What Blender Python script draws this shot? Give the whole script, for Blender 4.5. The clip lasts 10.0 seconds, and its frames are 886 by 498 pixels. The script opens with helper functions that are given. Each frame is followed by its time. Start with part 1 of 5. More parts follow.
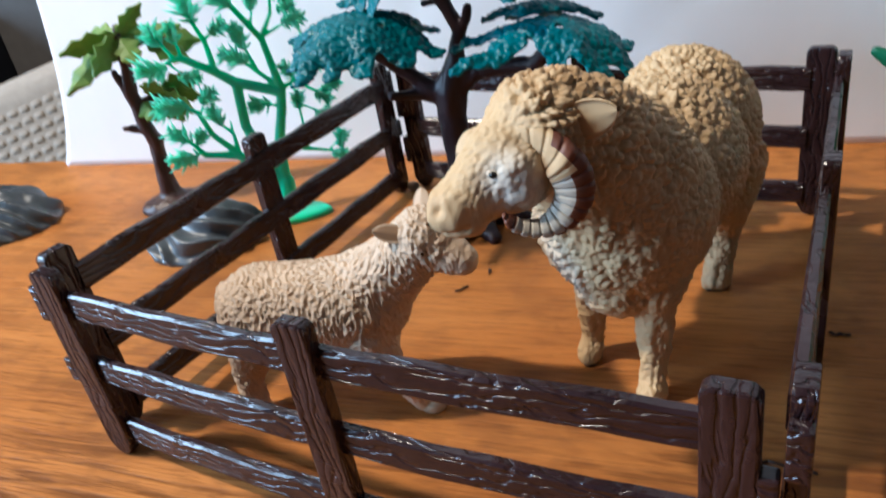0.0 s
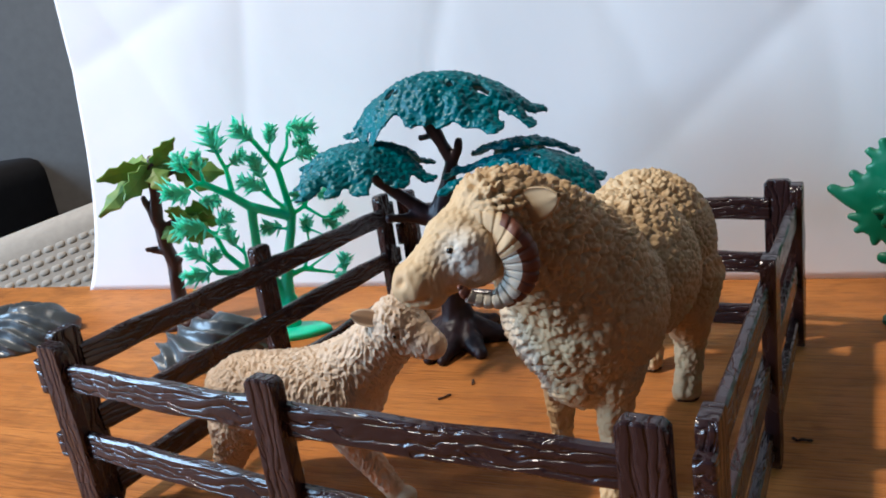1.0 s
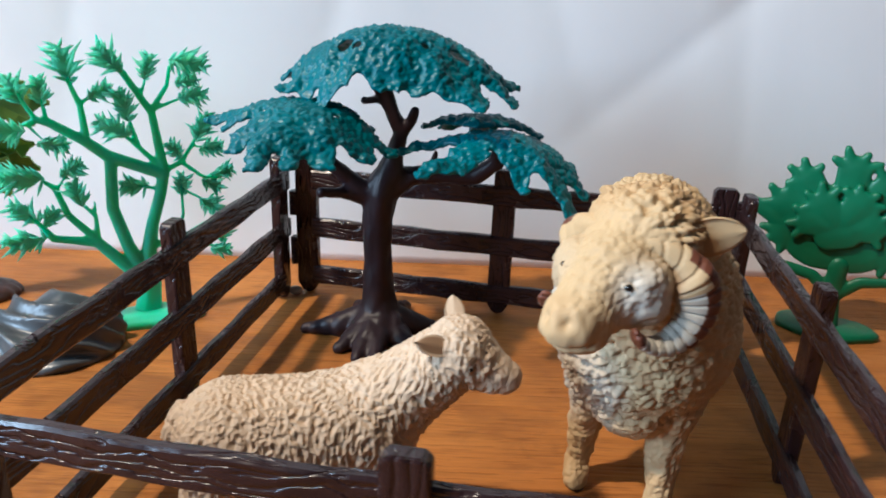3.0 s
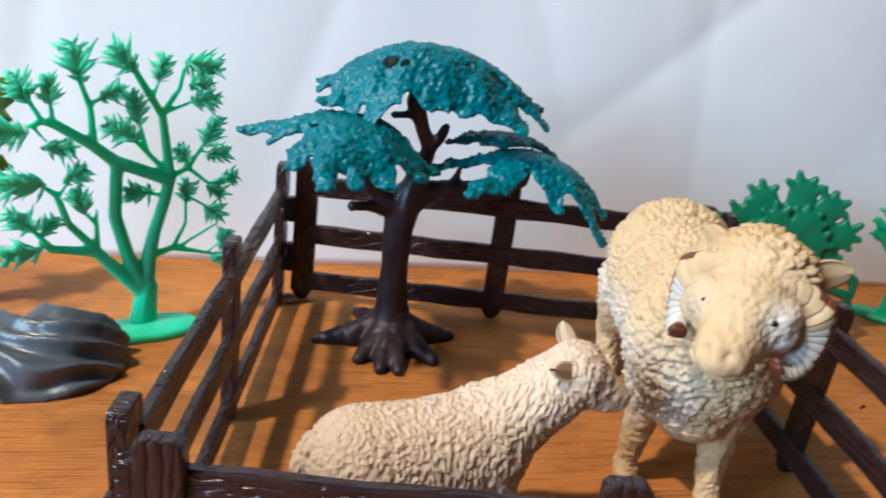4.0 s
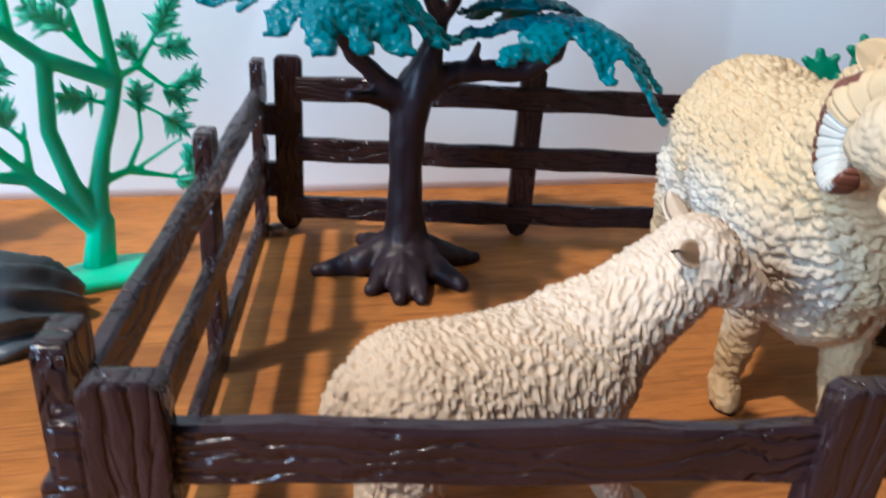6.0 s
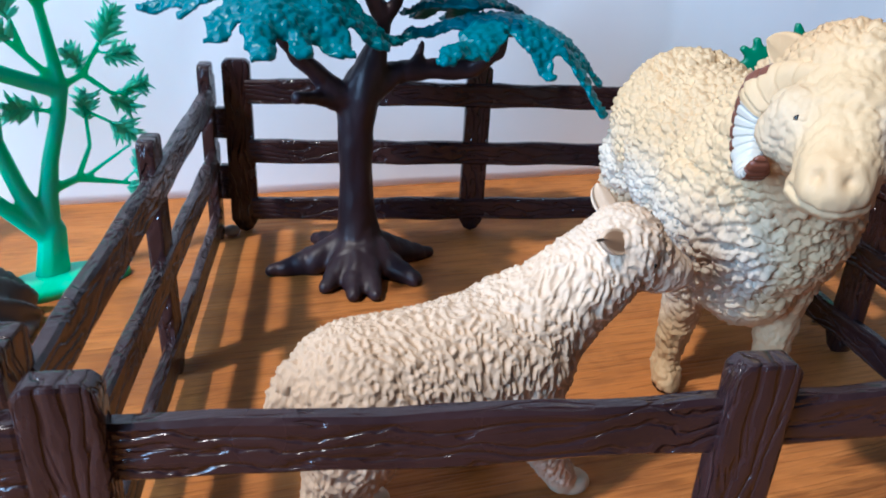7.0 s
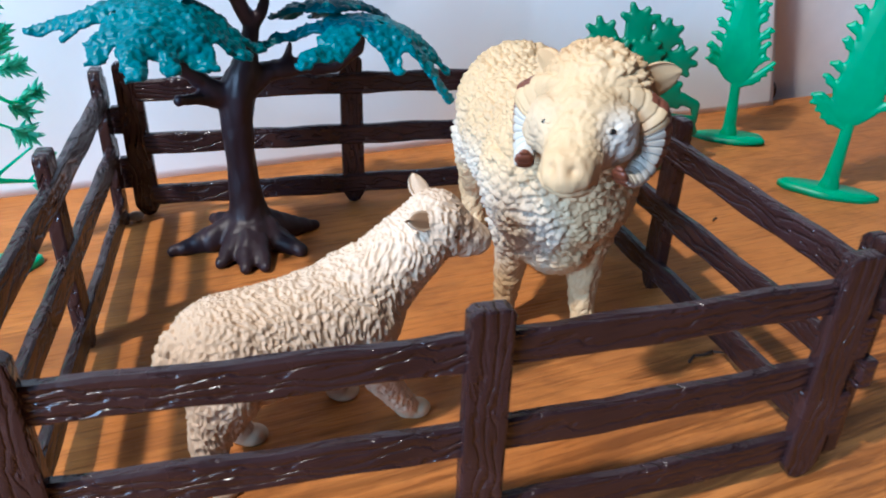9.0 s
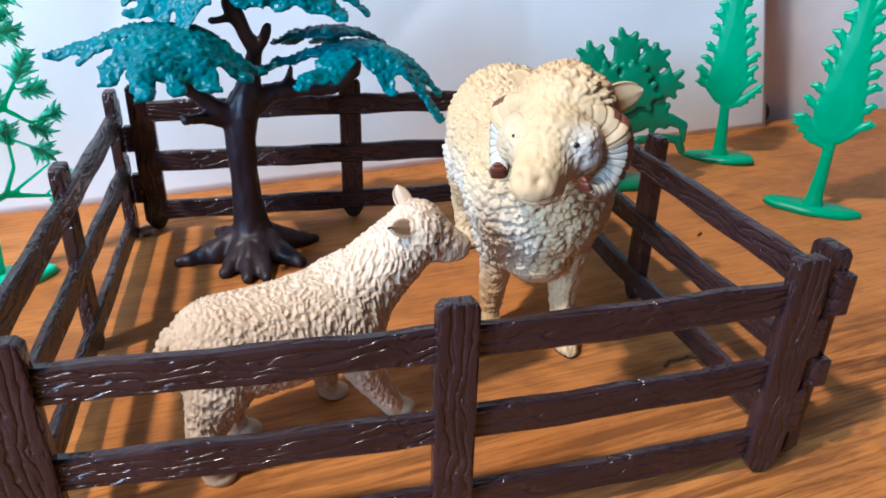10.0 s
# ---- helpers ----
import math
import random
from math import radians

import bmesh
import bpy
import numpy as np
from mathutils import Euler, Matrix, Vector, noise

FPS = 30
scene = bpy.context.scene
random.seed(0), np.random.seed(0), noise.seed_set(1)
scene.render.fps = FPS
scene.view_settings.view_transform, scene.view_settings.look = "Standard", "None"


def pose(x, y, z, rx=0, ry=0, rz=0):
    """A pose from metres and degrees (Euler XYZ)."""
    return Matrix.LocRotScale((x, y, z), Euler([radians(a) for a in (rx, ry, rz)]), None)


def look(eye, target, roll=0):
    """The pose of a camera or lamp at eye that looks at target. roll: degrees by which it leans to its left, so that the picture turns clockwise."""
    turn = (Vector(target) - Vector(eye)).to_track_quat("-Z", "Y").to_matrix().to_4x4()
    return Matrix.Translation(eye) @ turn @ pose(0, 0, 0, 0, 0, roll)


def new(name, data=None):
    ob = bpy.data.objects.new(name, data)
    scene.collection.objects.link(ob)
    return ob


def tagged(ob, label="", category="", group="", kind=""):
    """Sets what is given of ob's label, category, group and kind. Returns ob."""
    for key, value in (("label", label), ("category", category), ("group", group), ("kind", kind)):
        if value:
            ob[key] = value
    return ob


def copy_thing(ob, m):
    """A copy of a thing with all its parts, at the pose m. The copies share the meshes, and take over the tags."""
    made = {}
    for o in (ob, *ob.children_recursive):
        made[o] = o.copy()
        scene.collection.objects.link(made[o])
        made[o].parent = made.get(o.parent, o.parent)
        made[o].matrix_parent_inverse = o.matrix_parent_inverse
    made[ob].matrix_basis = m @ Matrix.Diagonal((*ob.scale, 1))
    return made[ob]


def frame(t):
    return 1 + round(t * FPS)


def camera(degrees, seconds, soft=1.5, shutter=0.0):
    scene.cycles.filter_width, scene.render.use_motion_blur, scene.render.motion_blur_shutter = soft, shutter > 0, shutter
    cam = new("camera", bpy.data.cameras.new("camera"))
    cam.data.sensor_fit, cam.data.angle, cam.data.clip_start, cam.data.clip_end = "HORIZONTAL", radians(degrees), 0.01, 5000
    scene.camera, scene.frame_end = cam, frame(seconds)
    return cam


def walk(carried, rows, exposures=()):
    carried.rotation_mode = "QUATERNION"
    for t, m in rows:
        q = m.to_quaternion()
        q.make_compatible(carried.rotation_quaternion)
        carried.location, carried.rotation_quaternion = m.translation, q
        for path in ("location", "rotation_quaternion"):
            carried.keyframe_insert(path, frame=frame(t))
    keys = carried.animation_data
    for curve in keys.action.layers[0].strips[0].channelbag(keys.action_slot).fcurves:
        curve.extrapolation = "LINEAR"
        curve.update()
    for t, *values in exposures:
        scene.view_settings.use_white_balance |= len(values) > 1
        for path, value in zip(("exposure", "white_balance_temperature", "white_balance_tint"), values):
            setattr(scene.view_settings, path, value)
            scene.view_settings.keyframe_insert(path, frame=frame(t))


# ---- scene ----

CM = 0.01  # everything below is written in centimetres

cam = camera(62.00, 10.0, soft=1.8, shutter=0.4)
PATH = [
    (0, (18.257, -11.202, 14.307), (-0.618, 18.640, -4.486), -10.64),
    (0.5, (19.435, -11.961, 13.454), (-1.626, 19.478, 0.491), -9.80),
    (1, (20.434, -12.814, 12.934), (0.068, 19.981, 2.459), -8.53),
    (1.5, (19.469, -12.623, 12.951), (0.119, 20.660, 2.096), -7.28),
    (2, (16.626, -12.383, 13.669), (1.570, 22.939, 2.461), -5.88),
    (3.3, (7.890, -12.074, 14.137), (5.234, 24.767, -1.215), 2.09),
    (3.5, (6.002, -12.466, 14.344), (4.968, 24.244, -1.510), 1.44),
    (4, (3.497, -12.874, 14.919), (6.691, 24.206, 0.259), 7.58),
    (4.5, (3.898, -13.591, 14.701), (13.018, 22.816, 0.868), 3.68),
    (5, (4.399, -13.682, 13.361), (13.242, 22.874, -0.257), 3.64),
    (5.2, (5.918, -12.789, 12.254), (14.294, 24.112, -0.714), 1.81),
    (5.5, (4.578, -10.654, 12.289), (10.445, 26.302, -1.847), 3.32),
    (5.8, (2.277, -8.693, 11.676), (6.666, 28.098, -3.395), 3.42),
    (6, (2.292, -8.657, 11.108), (7.225, 27.432, -5.423), 4.17),
    (6.2, (2.473, -8.731, 10.831), (9.020, 27.037, -5.837), 4.82),
    (7.3, (2.870, -9.858, 12.247), (8.399, 26.060, -4.465), 1.64),
    (7.5, (2.622, -10.576, 13.920), (7.072, 25.625, -2.502), 0.14),
    (8, (1.552, -11.505, 14.886), (5.557, 24.847, -1.316), 1.11),
    (8.5, (2.895, -11.682, 13.917), (11.134, 23.156, -3.928), 2.79),
    (9, (4.472, -12.782, 13.684), (13.900, 21.181, -5.227), 1.86),
    (9.5, (4.824, -14.148, 13.891), (13.874, 20.567, -3.799), 2.45),
    (10, (4.946, -14.384, 13.934), (13.755, 20.350, -3.842), 1.42),
]
EXPOSURES = [(0, 0.24, 5500, 10), (0.6, 0.30, 5300, 10), (1.0, 0.14, 5550, 10), (1.3, -0.03, 5850, 10), (2.2, -0.05, 5950, 10), (3.5, 0.22, 5720, 10), (5.0, 0.22, 5820, 10), (6.2, 0.22, 5200, 10), (7.4, 0.32, 4950, 10), (8.2, 0.16, 5350, 10), (9.0, 0.42, 5100, 10), (10, 0.48, 5200, 10)]
walk(cam, [(t, look(Vector(eye) * CM, Vector(target) * CM, roll)) for t, eye, target, roll in PATH], EXPOSURES)

# ---- world and light ----
world = bpy.data.worlds.new("world")
scene.world = world
world.use_nodes = True
wn = world.node_tree.nodes
sky = wn.new("ShaderNodeTexSky")
sky.sky_type, sky.sun_disc = "NISHITA", False
sky.sun_elevation, sky.sun_rotation = radians(35), radians(250)
world.node_tree.links.new(sky.outputs[0], wn["Background"].inputs[0])
wn["Background"].inputs[1].default_value = 0.08


def area(name, eye, target, size, watts, colour):
    lamp = bpy.data.lights.new(name, "AREA")
    lamp.shape, lamp.size, lamp.energy, lamp.color = "DISK", size * CM, watts, colour
    ob = new(name, lamp)
    ob.matrix_world = look(Vector(eye) * CM, Vector(target) * CM)
    return ob


# the room's ceiling lamp, up on the left, and the daylight in the window opening
area("ceiling_lamp_light", (-61, -29, 115), (8, 8, 2), 7, 17.5, (1.0, 0.82, 0.60))
area("window_light", (-157, -100, 72), (5, 12, 8), 100, 47.0, (0.60, 0.82, 1.0))


# ---- materials ----
def mat(name, base, rough=0.5, metal=0.0, spec=0.5):
    m = bpy.data.materials.new(name)
    m.use_nodes = True
    b = m.node_tree.nodes["Principled BSDF"]
    b.inputs["Base Color"].default_value = (*base, 1)
    b.inputs["Roughness"].default_value = rough
    b.inputs["Metallic"].default_value = metal
    b.inputs["Specular IOR Level"].default_value = spec
    return m, m.node_tree.nodes, m.node_tree.links, b


def coords(nodes, links, scale, kind="Object", rot=(0, 0, 0)):
    tc = nodes.new("ShaderNodeTexCoord")
    mp = nodes.new("ShaderNodeMapping")
    mp.inputs["Scale"].default_value = scale
    mp.inputs["Rotation"].default_value = rot
    links.new(tc.outputs[kind], mp.inputs[0])
    return mp.outputs[0]


def noise_tex(nodes, links, vec, scale, detail=4, rough=0.55, distortion=0.0):
    n = nodes.new("ShaderNodeTexNoise")
    n.inputs["Scale"].default_value = scale
    n.inputs["Detail"].default_value = detail
    n.inputs["Roughness"].default_value = rough
    n.inputs["Distortion"].default_value = distortion
    links.new(vec, n.inputs["Vector"])
    return n.outputs["Fac"]


def ramp(nodes, links, fac, stops):
    r = nodes.new("ShaderNodeValToRGB")
    e = r.color_ramp.elements
    while len(e) < len(stops):
        e.new(0.5)
    for el, (p, c) in zip(e, stops):
        el.position, el.color = p, (*c, 1)
    links.new(fac, r.inputs[0])
    return r.outputs[0]


def mixc(nodes, links, fac, a, b, mode="MIX"):
    m = nodes.new("ShaderNodeMix")
    m.data_type, m.blend_type = "RGBA", mode
    for sock, val in ((m.inputs[0], fac), (m.inputs[6], a), (m.inputs[7], b)):
        if isinstance(val, (int, float)):
            sock.default_value = val
        elif isinstance(val, tuple):
            sock.default_value = (*val, 1)
        else:
            links.new(val, sock)
    return m.outputs[2]


def bump(nodes, links, bsdf, height, strength, distance_cm):
    b = nodes.new("ShaderNodeBump")
    b.inputs["Strength"].default_value = strength
    b.inputs["Distance"].default_value = distance_cm * CM
    links.new(height, b.inputs["Height"])
    old = bsdf.inputs["Normal"]
    if old.links:
        links.new(old.links[0].from_socket, b.inputs["Normal"])
    links.new(b.outputs[0], old)


def plastic(name, base, dark, rough, grain_scale=300, bump_cm=0.01, strength=0.4):
    m, n, l, b = mat(name, base, rough)
    v = coords(n, l, (1, 1, 1))
    broad = noise_tex(n, l, v, 60, 3)
    fine = noise_tex(n, l, v, grain_scale, 4)
    l.new(ramp(n, l, broad, [(0.3, dark), (0.65, base)]), b.inputs["Base Color"])
    bump(n, l, b, fine, strength, bump_cm)
    rr = n.new("ShaderNodeMapRange")
    rr.inputs[3].default_value, rr.inputs[4].default_value = rough - 0.08, rough + 0.14
    l.new(fine, rr.inputs[0])
    l.new(rr.outputs[0], b.inputs["Roughness"])
    return m


def fence_plastic():
    """Dark brown moulded plastic with an engraved wood grain that runs along the local x axis."""
    m, n, l, b = mat("fence_brown_plastic", (0.045, 0.02, 0.017), 0.34, 0, 0.5)
    tc = n.new("ShaderNodeTexCoord")
    warp = noise_tex(n, l, coords(n, l, (55, 160, 160)), 1.0, 3, 0.5, 0.6)
    at = n.new("ShaderNodeVectorMath")
    at.operation = "MULTIPLY_ADD"
    comb = n.new("ShaderNodeCombineXYZ")
    sc = n.new("ShaderNodeMath")
    sc.operation, sc.inputs[1].default_value = "MULTIPLY", 0.011
    l.new(warp, sc.inputs[0])
    for k in (1, 2):
        l.new(sc.outputs[0], comb.inputs[k])
    at.inputs[1].default_value = (1, 1, 1)
    l.new(tc.outputs["Object"], at.inputs[0])
    l.new(comb.outputs[0], at.inputs[2])
    mp = n.new("ShaderNodeMapping")
    mp.inputs["Scale"].default_value = (18, 330, 330)
    l.new(at.outputs[0], mp.inputs[0])
    w = n.new("ShaderNodeTexWave")
    w.wave_type, w.bands_direction = "BANDS", "Z"
    w.inputs["Scale"].default_value, w.inputs["Distortion"].default_value = 0.33, 3.2
    w.inputs["Detail"].default_value, w.inputs["Detail Scale"].default_value = 2, 0.6
    l.new(mp.outputs[0], w.inputs["Vector"])
    groove = ramp(n, l, w.outputs["Fac"], [(0.0, (0, 0, 0)), (0.3, (0.85, 0.85, 0.85)), (1.0, (1, 1, 1))])
    bump(n, l, b, groove, 0.8, 0.06)
    fine = noise_tex(n, l, coords(n, l, (1, 1, 1)), 420, 3)
    bump(n, l, b, fine, 0.35, 0.02)
    tone = noise_tex(n, l, coords(n, l, (1, 1, 1)), 70, 3)
    l.new(ramp(n, l, tone, [(0.3, (0.018, 0.0085, 0.0095)), (0.7, (0.032, 0.0145, 0.0155))]), b.inputs["Base Color"])
    rr = n.new("ShaderNodeMapRange")
    rr.inputs[3].default_value, rr.inputs[4].default_value = 0.15, 0.34
    l.new(tone, rr.inputs[0])
    l.new(rr.outputs[0], b.inputs["Roughness"])
    return m


def table_wood():
    """Varnished orange pine: long growth lines, darker streaks and a little raised grain."""
    m, n, l, b = mat("table_pine", (0.373, 0.184, 0.088), 0.42, 0, 0.13)
    v = coords(n, l, (5.0, 90, 60))
    streak = noise_tex(n, l, v, 1.0, 5, 0.6, 0.8)
    fine = noise_tex(n, l, coords(n, l, (18, 700, 300)), 1.0, 4, 0.6)
    broad = noise_tex(n, l, coords(n, l, (9, 14, 9)), 1.0, 3, 0.5)
    c1 = ramp(n, l, streak, [(0.25, (0.373, 0.120, 0.023)), (0.48, (0.480, 0.173, 0.037)), (0.7, (0.550, 0.217, 0.053))])
    c2 = mixc(n, l, 0.30, c1, ramp(n, l, fine, [(0.3, (0.284, 0.087, 0.016)), (0.6, (0.586, 0.233, 0.060))]))
    c3 = mixc(n, l, 0.32, c2, ramp(n, l, broad, [(0.3, (0.320, 0.103, 0.020)), (0.7, (0.603, 0.255, 0.071))]))
    lines = noise_tex(n, l, coords(n, l, (2.2, 170, 60)), 1.0, 3, 0.55, 0.5)
    patch = noise_tex(n, l, coords(n, l, (11, 15, 9)), 1.0, 5, 0.65, 0.6)
    smudge = noise_tex(n, l, coords(n, l, (60, 85, 60)), 1.0, 4, 0.6, 0.5)
    c4 = mixc(n, l, ramp(n, l, lines, [(0.33, (0.19, 0.19, 0.19)), (0.44, (0, 0, 0))]), c3, (0.168, 0.055, 0.014))
    c4 = mixc(n, l, ramp(n, l, smudge, [(0.30, (0.45, 0.45, 0.45)), (0.50, (0, 0, 0))]), c4, (0.213, 0.078, 0.023))
    c5 = mixc(n, l, ramp(n, l, patch, [(0.34, (0.6, 0.6, 0.6)), (0.48, (0, 0, 0))]), c4, (0.178, 0.065, 0.022))
    pores = noise_tex(n, l, coords(n, l, (55, 1000, 400)), 1.0, 2, 0.5, 0.4)
    bold = noise_tex(n, l, coords(n, l, (7, 330, 100)), 1.0, 3, 0.6, 0.6)
    open_grain = ramp(n, l, pores, [(0.38, (0.42, 0.42, 0.42)), (0.43, (0, 0, 0))])
    # the boards towards the front are coarser: dark wavy grooves
    place = noise_tex(n, l, coords(n, l, (3, 11, 9)), 1.0, 2, 0.5)
    front = n.new("ShaderNodeSeparateXYZ")
    l.new(coords(n, l, (1, 1, 1)), front.inputs[0])
    fade = n.new("ShaderNodeMapRange")
    fade.inputs[1].default_value, fade.inputs[2].default_value = -0.17, -0.23
    l.new(front.outputs[1], fade.inputs[0])
    coarse = n.new("ShaderNodeMath")
    coarse.operation = "MULTIPLY_ADD"
    coarse.use_clamp = True
    l.new(fade.outputs[0], coarse.inputs[0])
    l.new(ramp(n, l, place, [(0.3, (0.35, 0.35, 0.35)), (0.6, (0.95, 0.95, 0.95))]), coarse.inputs[1])
    coarse.inputs[2].default_value = 0.07
    groove = noise_tex(n, l, coords(n, l, (11, 170, 60), rot=(0, 0, 0.05)), 1.0, 4, 0.6, 1.4)
    cut = ramp(n, l, groove, [(0.40, (1, 1, 1)), (0.54, (0, 0, 0))])
    ridges = mixc(n, l, coarse.outputs[0], (0, 0, 0), cut)
    c5 = mixc(n, l, ridges, c5, (0.122, 0.041, 0.011))
    bump(n, l, b, ridges, 0.5, -0.06)
    c5 = mixc(n, l, open_grain, c5, (0.151, 0.046, 0.011))
    l.new(c5, b.inputs["Base Color"])
    bump(n, l, b, lines, 0.7, 0.06)
    bump(n, l, b, bold, 0.6, 0.05)
    bump(n, l, b, pores, 0.8, 0.05)
    bump(n, l, b, fine, 0.35, 0.02)
    bump(n, l, b, smudge, 0.3, 0.05)
    rr = n.new("ShaderNodeMapRange")
    rr.inputs[3].default_value, rr.inputs[4].default_value = 0.42, 0.66
    l.new(broad, rr.inputs[0])
    l.new(rr.outputs[0], b.inputs["Roughness"])
    return m


def wool_paint(name, cream, white, rough=0.62):
    """Cream painted rubber; the white attribute says where the colour turns whiter, the tan one where the warm wash is.
    """
    m, n, l, b = mat(name, cream, rough, 0, 0.35)
    v = coords(n, l, (1, 1, 1))
    broad = noise_tex(n, l, v, 45, 3)
    fine = noise_tex(n, l, v, 500, 3)
    tint = ramp(n, l, broad, [(0.3, tuple(c * 0.9 for c in cream)), (0.7, tuple(min(1, c * 1.07) for c in cream))])
    aw = n.new("ShaderNodeAttribute")
    aw.attribute_name = "white"
    at = n.new("ShaderNodeAttribute")
    at.attribute_name = "tan"
    c = mixc(n, l, at.outputs["Fac"], tint, (0.46, 0.27, 0.12))
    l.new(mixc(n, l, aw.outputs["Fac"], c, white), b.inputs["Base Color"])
    hair = noise_tex(n, l, coords(n, l, (230, 230, 120)), 1.0, 3, 0.6, 0.8)
    bump(n, l, b, hair, 0.55, 0.05)
    bump(n, l, b, fine, 0.3, 0.02)
    return m


def paper_mat():
    m, n, l, b = mat("white_paper", (0.78, 0.78, 0.79), 0.75, 0, 0.3)
    v = coords(n, l, (1, 1, 1))
    fine = noise_tex(n, l, v, 500, 3)
    crease = noise_tex(n, l, coords(n, l, (9, 9, 5)), 1.0, 4, 0.5, 1.2)
    l.new(ramp(n, l, crease, [(0.3, (0.79, 0.79, 0.81)), (0.7, (0.85, 0.85, 0.86))]), b.inputs["Base Color"])
    bump(n, l, b, crease, 0.25, 0.35)
    bump(n, l, b, fine, 0.1, 0.01)
    return m


def wall_mat(name, base, scale=30):
    m, n, l, b = mat(name, base, 0.85, 0, 0.2)
    f = noise_tex(n, l, coords(n, l, (1, 1, 1)), scale, 4)
    l.new(ramp(n, l, f, [(0.3, tuple(c * 0.92 for c in base)), (0.7, tuple(min(1, c * 1.05) for c in base))]), b.inputs["Base Color"])
    bump(n, l, b, noise_tex(n, l, coords(n, l, (1, 1, 1)), 250, 3), 0.2, 0.05)
    return m


def see_through(m, depth_cm):
    """Lets light soak through thin moulded plastic."""
    b = m.node_tree.nodes["Principled BSDF"]
    b.inputs["Subsurface Weight"].default_value = 1.0
    b.inputs["Subsurface Radius"].default_value = (0.35, 1.0, 0.7)
    b.inputs["Subsurface Scale"].default_value = depth_cm * CM


def thin_leaf(m, colour, share):
    """Lets part of the light through a thin blade."""
    n, l = m.node_tree.nodes, m.node_tree.links
    tr, mx = n.new("ShaderNodeBsdfTranslucent"), n.new("ShaderNodeMixShader")
    tr.inputs[0].default_value, mx.inputs[0].default_value = (*colour, 1), share
    l.new(n["Principled BSDF"].outputs[0], mx.inputs[1])
    l.new(tr.outputs[0], mx.inputs[2])
    l.new(mx.outputs[0], n["Material Output"].inputs[0])


M_FENCE = fence_plastic()
M_TABLE = table_wood()
M_PAPER = paper_mat()
M_WALL = wall_mat("wall_paint", (0.15, 0.15, 0.16))
M_PINK = wall_mat("pale_pink_wall", (0.86, 0.78, 0.74))
# darker than ceiling paint would be, to hold back light bounced into shadows
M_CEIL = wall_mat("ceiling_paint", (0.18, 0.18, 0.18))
M_FLOOR = wall_mat("floor_covering", (0.14, 0.13, 0.12))
M_GREY = wall_mat("dark_grey_fabric", (0.13, 0.122, 0.118), 60)
M_BLACK = wall_mat("black_fabric", (0.035, 0.034, 0.038), 60)
M_WICKER = wall_mat("cream_weave", (0.41, 0.35, 0.29), 120)
M_TRUNK = plastic("dark_brown_bark_plastic", (0.026, 0.014, 0.0185), (0.019, 0.0105, 0.0138), 0.42, 220, 0.03, 0.5)
M_TEAL = plastic("teal_leaf_plastic", (0.001, 0.138, 0.168), (0.001, 0.100, 0.125), 0.3, 420, 0.03, 0.6)
M_TRUNK.node_tree.nodes["Principled BSDF"].inputs["Specular IOR Level"].default_value = 0.3
M_TEAL.node_tree.nodes["Principled BSDF"].inputs["Specular IOR Level"].default_value = 0.24
M_GREEN = plastic("bright_green_plastic", (0.004, 0.31, 0.15), (0.003, 0.27, 0.125), 0.38, 250, 0.012, 0.3)
M_DEEP = plastic("deep_green_plastic", (0.004, 0.15, 0.068), (0.003, 0.12, 0.055), 0.4, 250, 0.012, 0.3)
M_MINT = plastic("mint_green_plastic", (0.055, 0.66, 0.42), (0.04, 0.60, 0.36), 0.36, 250, 0.012, 0.3)
M_TUFT = plastic("pale_mint_plastic", (0.30, 0.88, 0.68), (0.25, 0.84, 0.62), 0.6, 250, 0.012, 0.3)
thin_leaf(M_TUFT, (0.36, 0.97, 0.80), 0.6)
see_through(M_MINT, 0.35)
see_through(M_GREEN, 0.12)
M_LEAF = plastic("yellow_green_leaf_plastic", (0.30, 0.46, 0.11), (0.10, 0.27, 0.06), 0.45, 200, 0.02, 0.4)
thin_leaf(M_LEAF, (0.25, 0.42, 0.08), 0.3)
M_BARK = plastic("red_brown_bark_plastic", (0.06, 0.022, 0.017), (0.035, 0.014, 0.012), 0.42, 220, 0.03, 0.5)
M_ROCK = plastic("slate_grey_plastic", (0.075, 0.088, 0.100), (0.055, 0.065, 0.076), 0.3, 160, 0.012, 0.25)
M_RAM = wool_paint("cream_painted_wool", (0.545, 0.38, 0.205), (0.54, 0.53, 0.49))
M_LAMB = wool_paint("pinkish_cream_painted_wool", (0.58, 0.425, 0.29), (0.60, 0.60, 0.58))
M_HORN = plastic("white_horn_paint", (0.53, 0.50, 0.43), (0.46, 0.42, 0.35), 0.5, 260, 0.01, 0.3)
M_HORNB = plastic("brown_horn_paint", (0.155, 0.045, 0.020), (0.10, 0.03, 0.015), 0.45, 260, 0.012, 0.3)
M_HOOF = plastic("dark_hoof_paint", (0.05, 0.025, 0.018), (0.03, 0.018, 0.014), 0.45)
M_EYE = mat("black_eye_paint", (0.012, 0.011, 0.01), 0.15)[0]
M_EARIN = plastic("tan_ear_paint", (0.42, 0.26, 0.15), (0.36, 0.22, 0.125), 0.6)
M_SOLE = plastic("unpainted_cream_rubber", (0.58, 0.47, 0.33), (0.52, 0.42, 0.29), 0.55)
M_CHIP = mat("dry_bark_crumb", (0.05, 0.022, 0.012), 0.8)[0]
M_GLUE = plastic("clear_grey_glue", (0.35, 0.33, 0.31), (0.28, 0.26, 0.25), 0.25)


